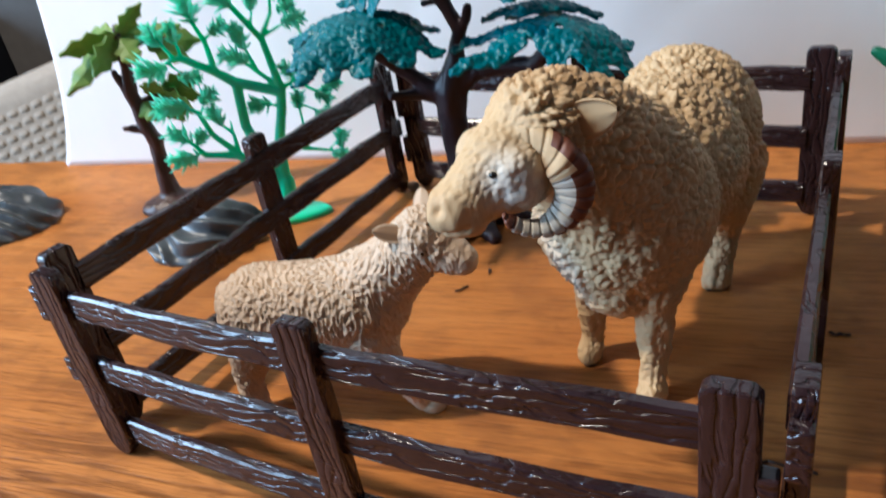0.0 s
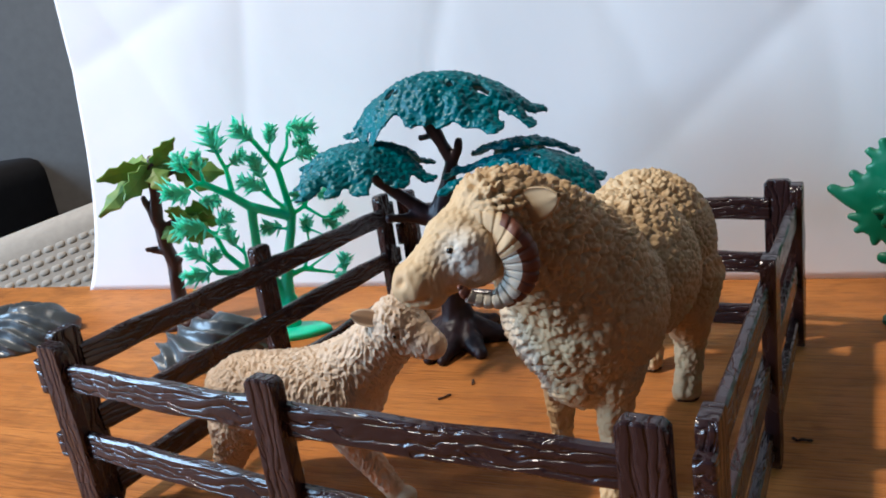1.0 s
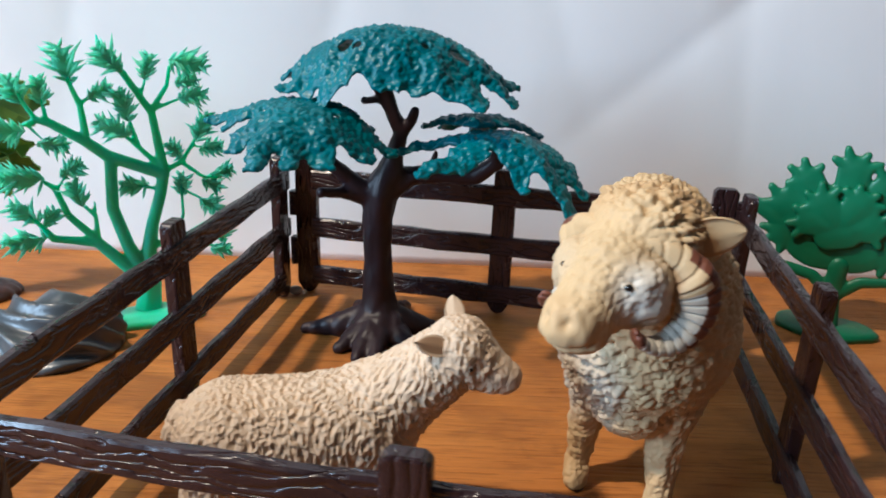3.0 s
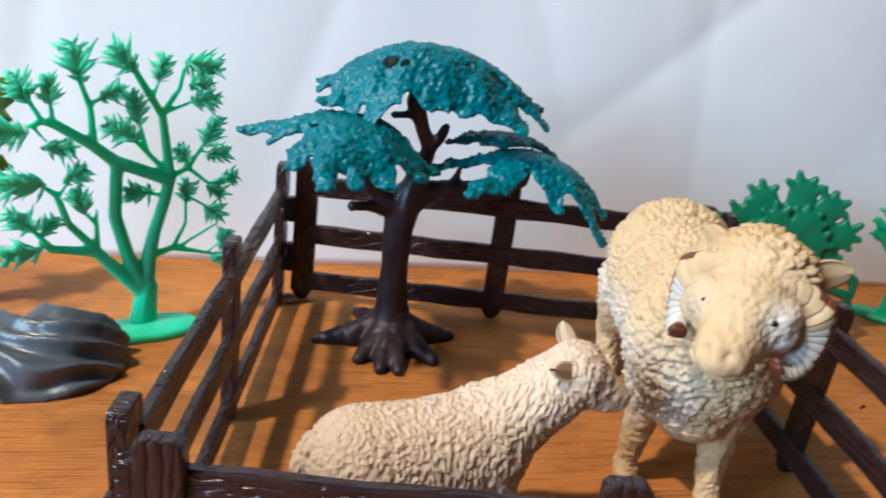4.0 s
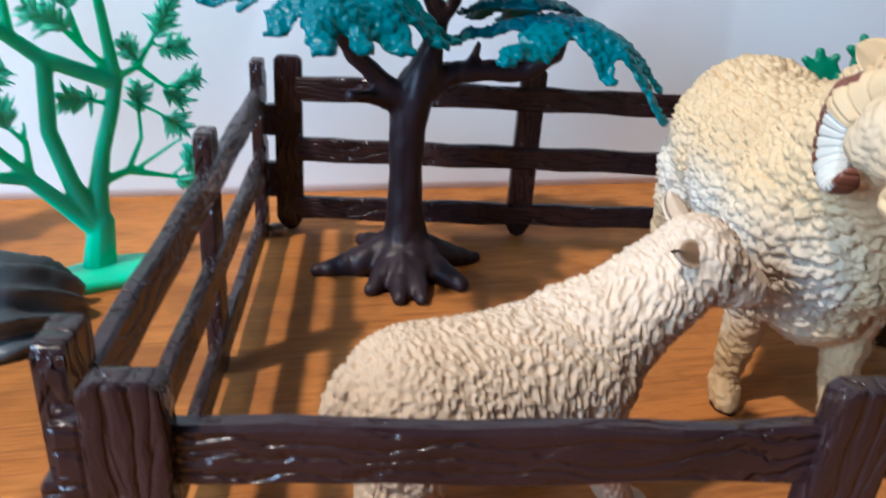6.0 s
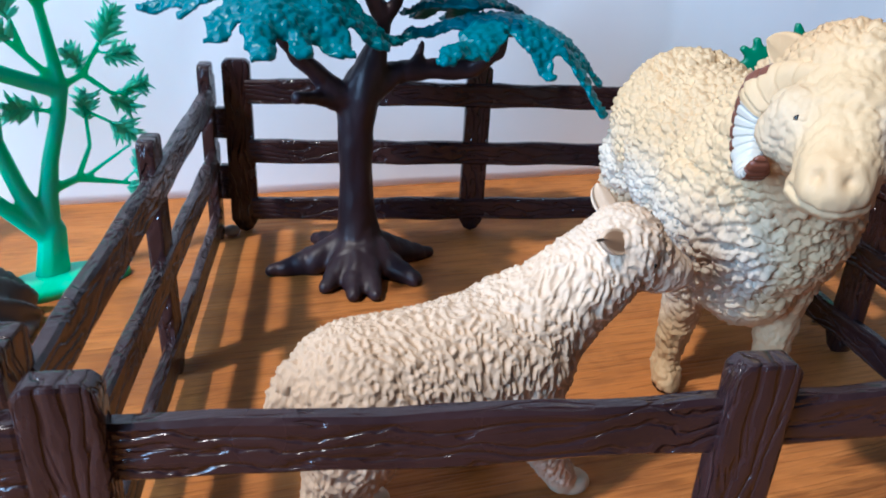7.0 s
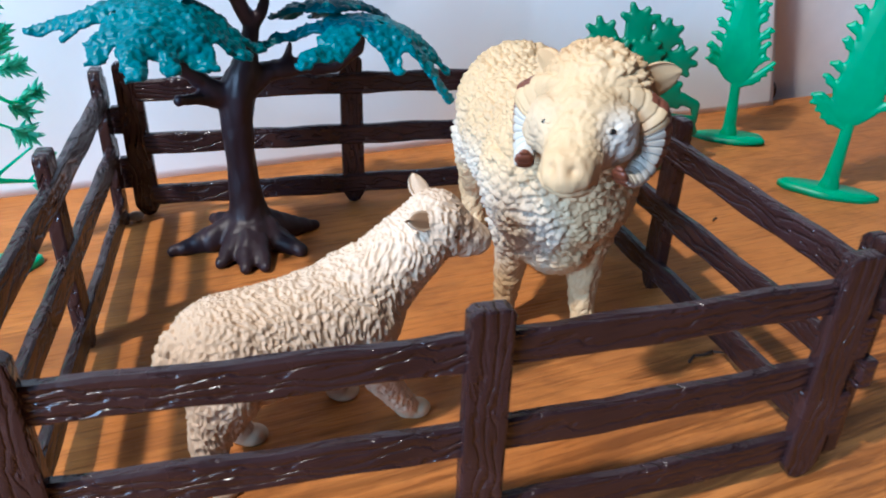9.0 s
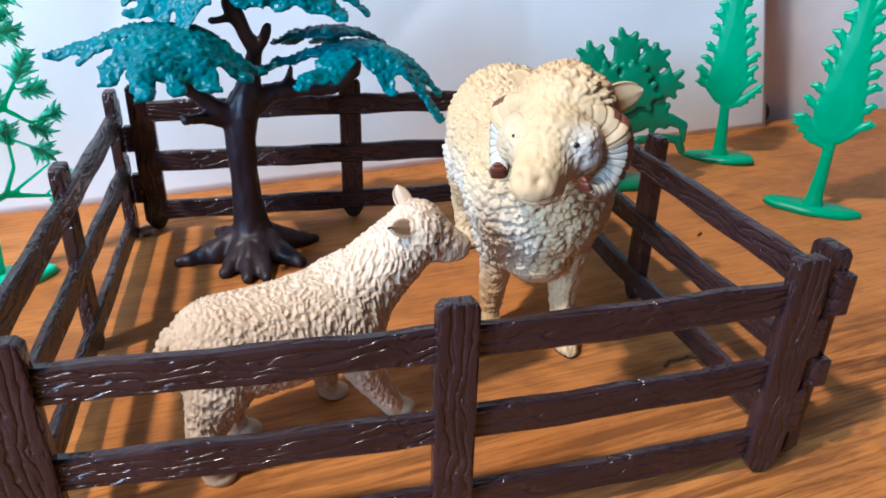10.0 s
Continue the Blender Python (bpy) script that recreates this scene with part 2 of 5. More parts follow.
# ---- mesh helpers ----
def thing(name, label, category, group="", at=(0, 0, 0), kind=""):
    ob = new(name)
    ob.empty_display_size = 0.01
    ob.location = Vector(at) * CM
    return tagged(ob, label, category, group, kind)


def finish(me, materials, smooth=True):
    for m in materials if isinstance(materials, (list, tuple)) else [materials]:
        me.materials.append(m)
    if smooth:
        me.polygons.foreach_set("use_smooth", np.ones(len(me.polygons), bool))
    me.update()


def part(name, geo, materials, parent=None, label="", smooth=True):
    """Links one mesh (a bmesh or a (verts, faces[, material indices]) tuple, in cm) under a thing."""
    me = bpy.data.meshes.new(name)
    if isinstance(geo, tuple):
        me.from_pydata([tuple(c * CM for c in v) for v in geo[0]], [], [tuple(f) for f in geo[1]])
        if len(geo) > 2:
            me.polygons.foreach_set("material_index", np.array(geo[2], np.int32))
    else:
        bmesh.ops.scale(geo, vec=(CM, CM, CM), verts=geo.verts)
        bmesh.ops.recalc_face_normals(geo, faces=geo.faces)
        geo.to_mesh(me)
        geo.free()
    finish(me, materials, smooth)
    ob = new(name, me)
    if parent is not None:
        ob.parent = parent
    if label:
        ob["label"] = label
    return ob


def box(bm, lo, hi, bevel=0.0, segs=2, m=None):
    r = bmesh.ops.create_cube(bm, size=1)
    vs = r["verts"]
    bmesh.ops.scale(bm, vec=[h - a for a, h in zip(lo, hi)], verts=vs)
    bmesh.ops.translate(bm, vec=[(h + a) / 2 for a, h in zip(lo, hi)], verts=vs)
    if bevel:
        es = list({e for v in vs for e in v.link_edges})
        r2 = bmesh.ops.bevel(bm, geom=es, offset=bevel, segments=segs, profile=0.6, affect="EDGES")
        vs = list({v for f in r2["faces"] for v in f.verts} | {v for v in vs if v.is_valid})
    if m is not None:
        bmesh.ops.transform(bm, matrix=m, verts=vs)
    return vs


def prism(bm, outline, y0, y1, bevel=0.0):
    """A flat outline in x and z, given depth from y0 to y1, with rounded edges."""
    vs = [bm.verts.new((x, y0, z)) for x, z in outline]
    f = bm.faces.new(vs)
    r = bmesh.ops.extrude_face_region(bm, geom=[f])
    top = [v for v in r["geom"] if isinstance(v, bmesh.types.BMVert)]
    bmesh.ops.translate(bm, vec=(0, y1 - y0, 0), verts=top)
    if bevel:
        es = list({e for v in vs + top for e in v.link_edges})
        bmesh.ops.bevel(bm, geom=es, offset=bevel, segments=2, profile=0.6, affect="EDGES")


def blob(bm, c, r, m=None, sub=3):
    """An ellipsoid; r is a number or three half-axes."""
    r = (r, r, r) if isinstance(r, (int, float)) else r
    vs = bmesh.ops.create_icosphere(bm, subdivisions=sub, radius=1)["verts"]
    t = Matrix.Translation(c) @ (m if m is not None else Matrix()) @ Matrix.Diagonal((*r, 1))
    bmesh.ops.transform(bm, matrix=t, verts=vs)


def limb(bm, nodes, segs=14, sub=2):
    """A rounded, tapering limb through nodes of (point, radius)."""
    for (a, ra), (b, rb) in zip(nodes, nodes[1:]):
        a, b = Vector(a), Vector(b)
        d = b - a
        vs = bmesh.ops.create_cone(bm, cap_ends=True, segments=segs, radius1=ra, radius2=rb, depth=d.length)["verts"]
        t = Matrix.Translation((a + b) / 2) @ d.to_track_quat("Z", "Y").to_matrix().to_4x4()
        bmesh.ops.transform(bm, matrix=t, verts=vs)
    for p, r in nodes:
        blob(bm, p, r, None, sub)


def fused(bm, voxel, smooth_steps=3, factor=0.5):
    """Melts overlapping solids of a bmesh into one skin: vertices, faces and normals as arrays (cm)."""
    me = bpy.data.meshes.new("melt")
    bm.to_mesh(me)
    bm.free()
    ob = new("melt", me)
    r = ob.modifiers.new("remesh", "REMESH")
    r.mode, r.voxel_size, r.adaptivity = "VOXEL", voxel, 0.0
    s = ob.modifiers.new("smooth", "SMOOTH")
    s.iterations, s.factor = smooth_steps, factor
    out = bpy.data.meshes.new_from_object(ob.evaluated_get(bpy.context.evaluated_depsgraph_get()))
    v = np.empty(len(out.vertices) * 3)
    out.vertices.foreach_get("co", v)
    nrm = np.empty(len(out.vertices) * 3)
    out.vertex_normals.foreach_get("vector", nrm)
    f = np.empty(len(out.loops), np.int32)
    out.loops.foreach_get("vertex_index", f)
    starts = np.empty(len(out.polygons), np.int32)
    out.polygons.foreach_get("loop_start", starts)
    faces = np.split(f, starts[1:])
    bpy.data.objects.remove(ob)
    bpy.data.meshes.remove(me)
    bpy.data.meshes.remove(out)
    return v.reshape(-1, 3), faces, nrm.reshape(-1, 3)


def lattice(ix, iy, iz, seed):
    h = (ix.astype(np.int64) * 374761393 + iy.astype(np.int64) * 668265263 + iz.astype(np.int64) * 2147483647 + seed * 974711) & 0xFFFFFFFF
    h = ((h ^ (h >> 13)) * 1274126177) & 0xFFFFFFFF
    h = ((h ^ (h >> 16)) * 2246822519) & 0xFFFFFFFF
    return ((h ^ (h >> 15)) & 0xFFFFFF) / float(0xFFFFFF)


def value_noise(p, seed=0):
    """Smooth noise from 0 to 1 at points p (n x 3)."""
    i = np.floor(p)
    f = p - i
    f = f * f * (3 - 2 * f)
    i = i.astype(np.int64)
    out = 0
    for dx in (0, 1):
        for dy in (0, 1):
            for dz in (0, 1):
                w = (f[:, 0] if dx else 1 - f[:, 0]) * (f[:, 1] if dy else 1 - f[:, 1]) * (f[:, 2] if dz else 1 - f[:, 2])
                out = out + w * lattice(i[:, 0] + dx, i[:, 1] + dy, i[:, 2] + dz, seed)
    return out


def cells(p, seed=0, lean=None):
    """Distances to the nearest and the second nearest scattered point; with lean, also how far along it the point lies."""
    i = np.floor(p).astype(np.int64)
    d1, d2, along = np.full(len(p), 9.0), np.full(len(p), 9.0), np.zeros(len(p))
    for dx in (-1, 0, 1):
        for dy in (-1, 0, 1):
            for dz in (-1, 0, 1):
                j = i + (dx, dy, dz)
                q = j + np.stack([lattice(j[:, 0], j[:, 1], j[:, 2], seed + k) for k in (1, 2, 3)], 1)
                d = np.sqrt(((p - q) ** 2).sum(1))
                d2 = np.minimum(np.maximum(d, d1), d2)
                if lean is not None:
                    along = np.where(d < d1, ((p - q) * lean).sum(1), along)
                d1 = np.minimum(d, d1)
    return (d1, d2) if lean is None else (d1, d2, along)


def step(x, a, b):
    t = np.clip((x - a) / (b - a), 0, 1)
    return t * t * (3 - 2 * t)


def attribute(ob, name, values):
    a = ob.data.attributes.new(name, "FLOAT", "POINT")
    a.data.foreach_set("value", np.asarray(values, np.float32))


# ---- the room ----
def slab(name, lo, hi, material, label, category, m=None):
    bm = bmesh.new()
    box(bm, lo, hi)
    ob = part(name, bm, material, None, "", False)
    if m is not None:
        ob.matrix_world = m
    return tagged(ob, label, category, "", "structure")


TURN = 8.3  # the table and what stands along its back edge are turned against the pen
EDGE = Matrix.Translation(Vector((0, 21.45, 0)) * CM) @ Matrix.Rotation(radians(TURN), 4, "Z")

slab("floor", (-165, -225, -78), (175, 195, -75), M_FLOOR, "brown floor under the table", "floor")
# out of view; its dark grey keeps the fill light on the table low
slab("ceiling", (-165, -225, 165), (175, 195, 170), M_CEIL, "dark grey ceiling out of view, toned down to limit bounced light", "ceiling")
slab("wall_east", (170, -220, -75), (175, 190, 165), M_WALL, "plain painted wall", "wall")
slab("wall_south", (-160, -225, -75), (175, -220, 165), M_WALL, "plain painted wall", "wall")
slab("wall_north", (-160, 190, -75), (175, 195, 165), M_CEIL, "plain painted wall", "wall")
for name, lo, hi in (("wall_west", (-165, -225, -75), (-160, 195, 10)), ("wall_west_upper", (-165, -225, 130), (-160, 195, 165)),
                     ("wall_west_near", (-165, -225, 10), (-160, -153, 130)), ("wall_west_far", (-165, -47, 10), (-160, 195, 130))):
    slab(name, lo, hi, M_WALL, "plain painted wall beside the window opening", "wall")
slab("wall_behind_table", (22, 2.1, -75), (150, 8, 165), M_PINK, "pale pinkish wall behind the table's back edge", "wall", EDGE)

# table top: its back edge runs along the paper
bm = bmesh.new()
box(bm, (-60, -75, -2.6), (95, 0.6, 0), 0.15)
table = thing("table", "orange varnished pine table top with visible grain", "table")
table.matrix_world = EDGE
part("table_top", bm, M_TABLE, table)
for x in (-55, 90):
    for y in (-70, -5):
        bm = bmesh.new()
        box(bm, (x - 3, y - 3, -75), (x + 3, y + 3, -2.5), 0.3)
        part("leg", bm, M_TABLE, table)


def paper_sheet():
    nx, nz = 160, 90
    vs, fs = [], []
    for side in (0, 1):
        for k in range(nz + 1):
            for i in range(nx + 1):
                u, z = i / nx, 36 * k / nz
                x = -28.2 + 65.6 * u + 4.2 * math.exp(-u * 9) * (1 - math.exp(-z / 6.5)) - 4.0 * u ** 8 * z / 15
                wave = 0.2 * math.sin(x * 0.13 + z * 0.05) + 0.07 * math.sin(x * 0.45 - z * 0.16 + 1) + 0.12 * math.sin(z * 0.22 + x * 0.1)
                for fa, fb, fc in ((1.0, 0.55, 11.0), (0.8, -0.9, -3.0), (0.5, 1.0, -26.0), (1.0, 0.12, -20.0), (1.0, -0.35, 4.0), (0.9, 0.4, -14.0), (0.3, -1.0, 22.0), (1.0, -0.2, 14.0)):
                    wave += 0.2 * math.exp(-abs(fa * x + fb * z + fc) * 0.7) * min(1, z / 8)
                y = -0.35 + min(1.0, 0.25 + 0.04 * z) * wave * 0.75 + side * 0.03
                vs.append((x, y, z + 0.0))
    n = (nx + 1) * (nz + 1)
    idx = lambda s, i, k: s * n + k * (nx + 1) + i
    for k in range(nz):
        for i in range(nx):
            fs.append((idx(0, i, k), idx(0, i + 1, k), idx(0, i + 1, k + 1), idx(0, i, k + 1)))
            fs.append((idx(1, i, k), idx(1, i, k + 1), idx(1, i + 1, k + 1), idx(1, i + 1, k)))
    for i in range(nx):
        fs.append((idx(0, i, 0), idx(1, i, 0), idx(1, i + 1, 0), idx(0, i + 1, 0)))
        fs.append((idx(0, i, nz), idx(0, i + 1, nz), idx(1, i + 1, nz), idx(1, i, nz)))
    for k in range(nz):
        fs.append((idx(0, 0, k), idx(0, 0, k + 1), idx(1, 0, k + 1), idx(1, 0, k)))
        fs.append((idx(0, nx, k), idx(1, nx, k), idx(1, nx, k + 1), idx(0, nx, k + 1)))
    return vs, fs


sheet = part("paper_backdrop", paper_sheet(), M_PAPER)
sheet.matrix_world = EDGE
tagged(sheet, "creased white paper sheet standing upright behind the table", "paper sheet")


# ---- what stands beyond the paper's end ----
def woven_cushion():
    """A padded cream weave: a rounded slab with rows of raised knots."""
    ob = thing("woven_cushion", "cream waffle-woven cushion leaning beside the dark chair", "cushion")
    bm = bmesh.new()
    box(bm, (-24, -3, -30), (24, 3, 9), 2.6, 4)
    part("cushion_body", bm, M_WICKER, ob)
    cube = bmesh.new()
    box(cube, (-0.8, -0.4, -0.55), (0.8, 0.4, 0.55), 0.3, 1)
    proto = [v.co.copy() for v in cube.verts]
    pf = [[v.index for v in f.verts] for f in cube.faces]
    cube.verts.index_update()
    pf = [[v.index for v in f.verts] for f in cube.faces]
    cube.free()
    vs, fs = [], []
    for r in range(30):
        for c in range(36):
            o = len(vs)
            x, z = -22.5 + 1.27 * c + (0.25 if r % 2 else 0), -25 + 1.06 * r
            vs += [(v.x * 0.66 + x, v.y * 0.36 - 2.95, v.z * 0.62 + z) for v in proto]
            fs += [[o + i for i in f] for f in pf]
    knots = part("weave", (vs, fs), M_WICKER, ob)
    knots["kind"] = "stuff"
    return ob


cushion = woven_cushion()
cushion.matrix_world = Matrix.Translation(Vector((-52, 33, -7.0)) * CM) @ Matrix.Rotation(radians(38), 4, "Z") @ Matrix.Rotation(radians(-12), 4, "Y") @ Matrix.Rotation(radians(-14), 4, "X")

chair = thing("armchair", "dark grey upholstered chair behind the table", "chair")
bm = bmesh.new()
box(bm, (-50, -8, -75), (45, 10, 55), 6, 4)
part("backrest", bm, M_GREY, chair)
bm = bmesh.new()
box(bm, (-80, -40, -75), (-36, 8, 5), 4, 4)
part("armrest", bm, M_BLACK, chair)
chair.matrix_world = Matrix.Translation(Vector((-75, 85, 0)) * CM) @ Matrix.Rotation(radians(25), 4, "Z")


knob = thing("chair_knob", "dark brown turned wooden knob behind the table edge", "knob")
bm = bmesh.new()
blob(bm, (0, 0, 0.35), (0.85, 0.6, 0.85), None, 3)
part("ball", bm, M_CHIP, knob)
bm = bmesh.new()
limb(bm, [((0, 0, 0.0), 0.3), ((0, 0, -6), 0.3), ((0, 0, -9), 0.45), ((0, 0, -74.8), 0.5)], 12, 2)
part("post", bm, M_CHIP, knob)
knob.matrix_world = EDGE @ Matrix.Translation(Vector((38.3, 1.35, 0)) * CM)


# ---- the fence ----
SPAN = 8.55  # from post to post
RAILS = (0.92, 3.14, 5.32)


def post_mesh(width, tip):
    h, w, r = 6.4, width / 2, 0.14
    outline = [(0, 0), (w * 0.55, 0.12), (w, tip), (w * 0.97, h - r), (w * 0.97 - r, h), (-w * 0.97 + r, h), (-w * 0.97, h - r), (-w, tip), (-w * 0.55, 0.12)]
    bm = bmesh.new()
    prism(bm, outline, -0.2, 0.2, 0.07)
    return bm


def fence_panel(bow=0.0):
    """Three posts and three rails; a bow bends the middle of the panel outwards."""
    ob = thing("fence_panel", "dark brown plastic toy fence panel with three posts and rails", "toy fence", "fence panels round the pen")
    for i in range(3):
        post = part("post", post_mesh(0.98 if i != 1 else 0.95, 0.5), M_FENCE, ob, "", False)
        # grain runs up the post
        me = post.data
        me.transform(Matrix.Rotation(radians(90), 4, "Y"))
        post.matrix_local = Matrix.Translation((i * SPAN * CM, -bow * CM if i == 1 else 0, 0)) @ Matrix.Rotation(radians(-90), 4, "Y")
        peg = bmesh.new()
        vs = bmesh.ops.create_uvsphere(peg, u_segments=10, v_segments=6, radius=0.1)["verts"]
        bmesh.ops.scale(peg, vec=(1, 0.6, 1), verts=vs)
        bmesh.ops.translate(peg, vec=(-3.05, -0.2, 0.0), verts=vs)
        part("peg", peg, M_FENCE, post)
    for z in RAILS:
        bm = bmesh.new()
        n = 24
        rows = []
        rnd = random.Random(int(z * 100))
        for k in range(n + 1):
            x = 0.3 + (2 * SPAN - 0.6) * k / n
            top = 0.43 + 0.025 * math.sin(k * 1.3 + z) + rnd.uniform(-0.015, 0.015)
            low = -0.42 + 0.025 * math.sin(k * 1.1 + 2 * z) + rnd.uniform(-0.015, 0.015)
            ring = [(-0.15, low + 0.07), (-0.09, low), (0.09, low), (0.15, low + 0.07), (0.15, top - 0.07), (0.09, top), (-0.09, top), (-0.15, top - 0.07)]
            bent = bow * (1 - ((x - SPAN) / SPAN) ** 2)
            rows.append([bm.verts.new((x, y - bent, zz)) for y, zz in ring])
        for a, b in zip(rows, rows[1:]):
            for j in range(8):
                bm.faces.new((a[j], a[(j + 1) % 8], b[(j + 1) % 8], b[j]))
        bm.faces.new(rows[0][::-1])
        bm.faces.new(rows[-1])
        rail = part("rail", bm, M_FENCE, ob, "", False)
        rail.location = (0, 0.12 * CM, z * CM)
    # the clips by which one panel hooks into the next
    for x, sgn in ((0, -1), (2 * SPAN, 1)):
        for z in ((1.3, 2.6), (3.6, 4.7)) if sgn > 0 else ((2.7, 3.5), (4.8, 5.9)):
            bm = bmesh.new()
            lo, hi = sorted((x + sgn * 0.44, x + sgn * 0.78))
            box(bm, (lo, -0.2, z[0]), (hi, 0.2, z[1]), 0.07, 2)
            part("clip", bm, M_FENCE, ob, "", False)
    return ob


def run(a, b):
    """The pose of a panel whose first post stands at a and whose last one stands towards b."""
    d = Vector((b[0] - a[0], b[1] - a[1]))
    return Matrix.Translation(Vector((a[0], a[1], 0)) * CM) @ Matrix.Rotation(math.atan2(d.y, d.x), 4, "Z")


fence_panel(0.27).matrix_world = run((-0.12, -1.75), (17.0, -1.7))
side_panel = fence_panel()
side_panel.matrix_world = run((18.0, -1.15), (17.85, 15.95))
for a, b in (((17.13, 16.75), (0.05, 17.25)), ((-0.88, 16.35), (-1.1, -0.75))):
    copy_thing(side_panel, run(a, b))


# ---- the umbrella-shaped tree ----
def grown(bm, voxel, steps, rough_cm, scale, seed):
    """A fused skin with an uneven, bark-like surface."""
    v, f, n = fused(bm, voxel, steps)
    d1, d2 = cells(v * (scale, scale, scale * 0.35), seed)
    v = v + n * ((d2 - d1 - 0.3) * rough_cm)[:, None]
    v[:, 2] = np.maximum(v[:, 2], 0.0)
    return v.tolist(), [t.tolist() for t in f]


def canopy(c, lobes, holes, seed, core):
    """A thin spreading leaf crown: one arched sheet that parts into blunt lobes at its rim, with a pebbled skin and a few gaps."""
    c = np.array(c, float)
    tips = np.array([t[:3] for t in lobes], float)
    wide = np.array([t[3] for t in lobes], float)
    lo, hi = np.minimum(tips.min(0), c)[:2] - 1.2, np.maximum(tips.max(0), c)[:2] + 1.2
    pitch = 0.07
    nx, ny = (np.ceil((hi - lo) / pitch).astype(int) + 1).tolist()
    gx, gy = np.meshgrid(lo[0] + pitch * np.arange(nx), lo[1] + pitch * np.arange(ny), indexing="ij")
    p = np.stack([gx.ravel(), gy.ravel()], 1)
    flat = np.concatenate([p, np.zeros((len(p), 1))], 1)
    shake = np.stack([value_noise(flat * 1.6, seed), value_noise(flat * 1.6, seed + 1)], 1) - 0.5
    fine = value_noise(flat * 4.5, seed + 2) - 0.5
    q = p + 0.35 * shake
    near, total, height = np.full(len(p), 9.0), np.zeros(len(p)), np.zeros(len(p))
    for tip, w in zip(tips, wide):
        arm = tip[:2] - c[:2]
        along = ((q - c[:2]) @ arm) / (arm @ arm)
        s = np.clip(along, 0, 1)
        gap = np.sqrt(((q - c[:2] - s[:, None] * arm) ** 2).sum(1))
        near = np.minimum(near, gap - w * (1.55 - 0.7 * s ** 3) - 0.2 * fine)
        weight = 1 / (gap ** 2 + 0.5) ** 2
        total += weight
        height += weight * (c[2] - (c[2] - tip[2]) * s ** 2.1)
    near = np.minimum(near, np.sqrt((((q - c[:2]) / core) ** 2).sum(1)) * min(core) - min(core))
    z = height / total - 0.16 * step(near, -0.4, 0.0) + 0.10 * shake[:, 0]
    inside = near < 0
    for x, y, rx, ry in holes:
        inside &= ((q[:, 0] - x) / rx) ** 2 + ((q[:, 1] - y) / ry) ** 2 > 1
    inside = inside.reshape(nx, ny)
    z = z.reshape(nx, ny)
    quads = inside[:-1, :-1] & inside[1:, :-1] & inside[:-1, 1:] & inside[1:, 1:]
    bm = bmesh.new()
    made = {}
    def corner(i, k, low):
        key = (i, k, low)
        if key not in made:
            made[key] = bm.verts.new((gx[i, k], gy[i, k], z[i, k] - (0.17 if low else 0.0)))
        return made[key]
    def solid(i, k):
        return 0 <= i < nx - 1 and 0 <= k < ny - 1 and quads[i, k]
    for i, k in np.argwhere(quads).tolist():
        ring = ((i, k), (i + 1, k), (i + 1, k + 1), (i, k + 1))
        bm.faces.new([corner(*r, False) for r in ring])
        bm.faces.new([corner(*r, True) for r in ring[::-1]])
        for (a, b), (di, dk) in zip(zip(ring, ring[1:] + ring[:1]), ((0, -1), (1, 0), (0, 1), (-1, 0))):
            if not solid(i + di, k + dk):
                bm.faces.new((corner(*b, False), corner(*a, False), corner(*a, True), corner(*b, True)))
    v, f, n = fused(bm, 0.062, 6)
    d1, _ = cells(v * 3.6, seed)
    e1, _ = cells(v * 7.5, seed + 9)
    up = np.clip(n[:, 2] + 0.5, 0.3, 1)
    v = v + n * (up * ((0.5 - d1) * 0.14 + (0.5 - e1) * 0.11))[:, None]
    return v.tolist(), [t.tolist() for t in f]


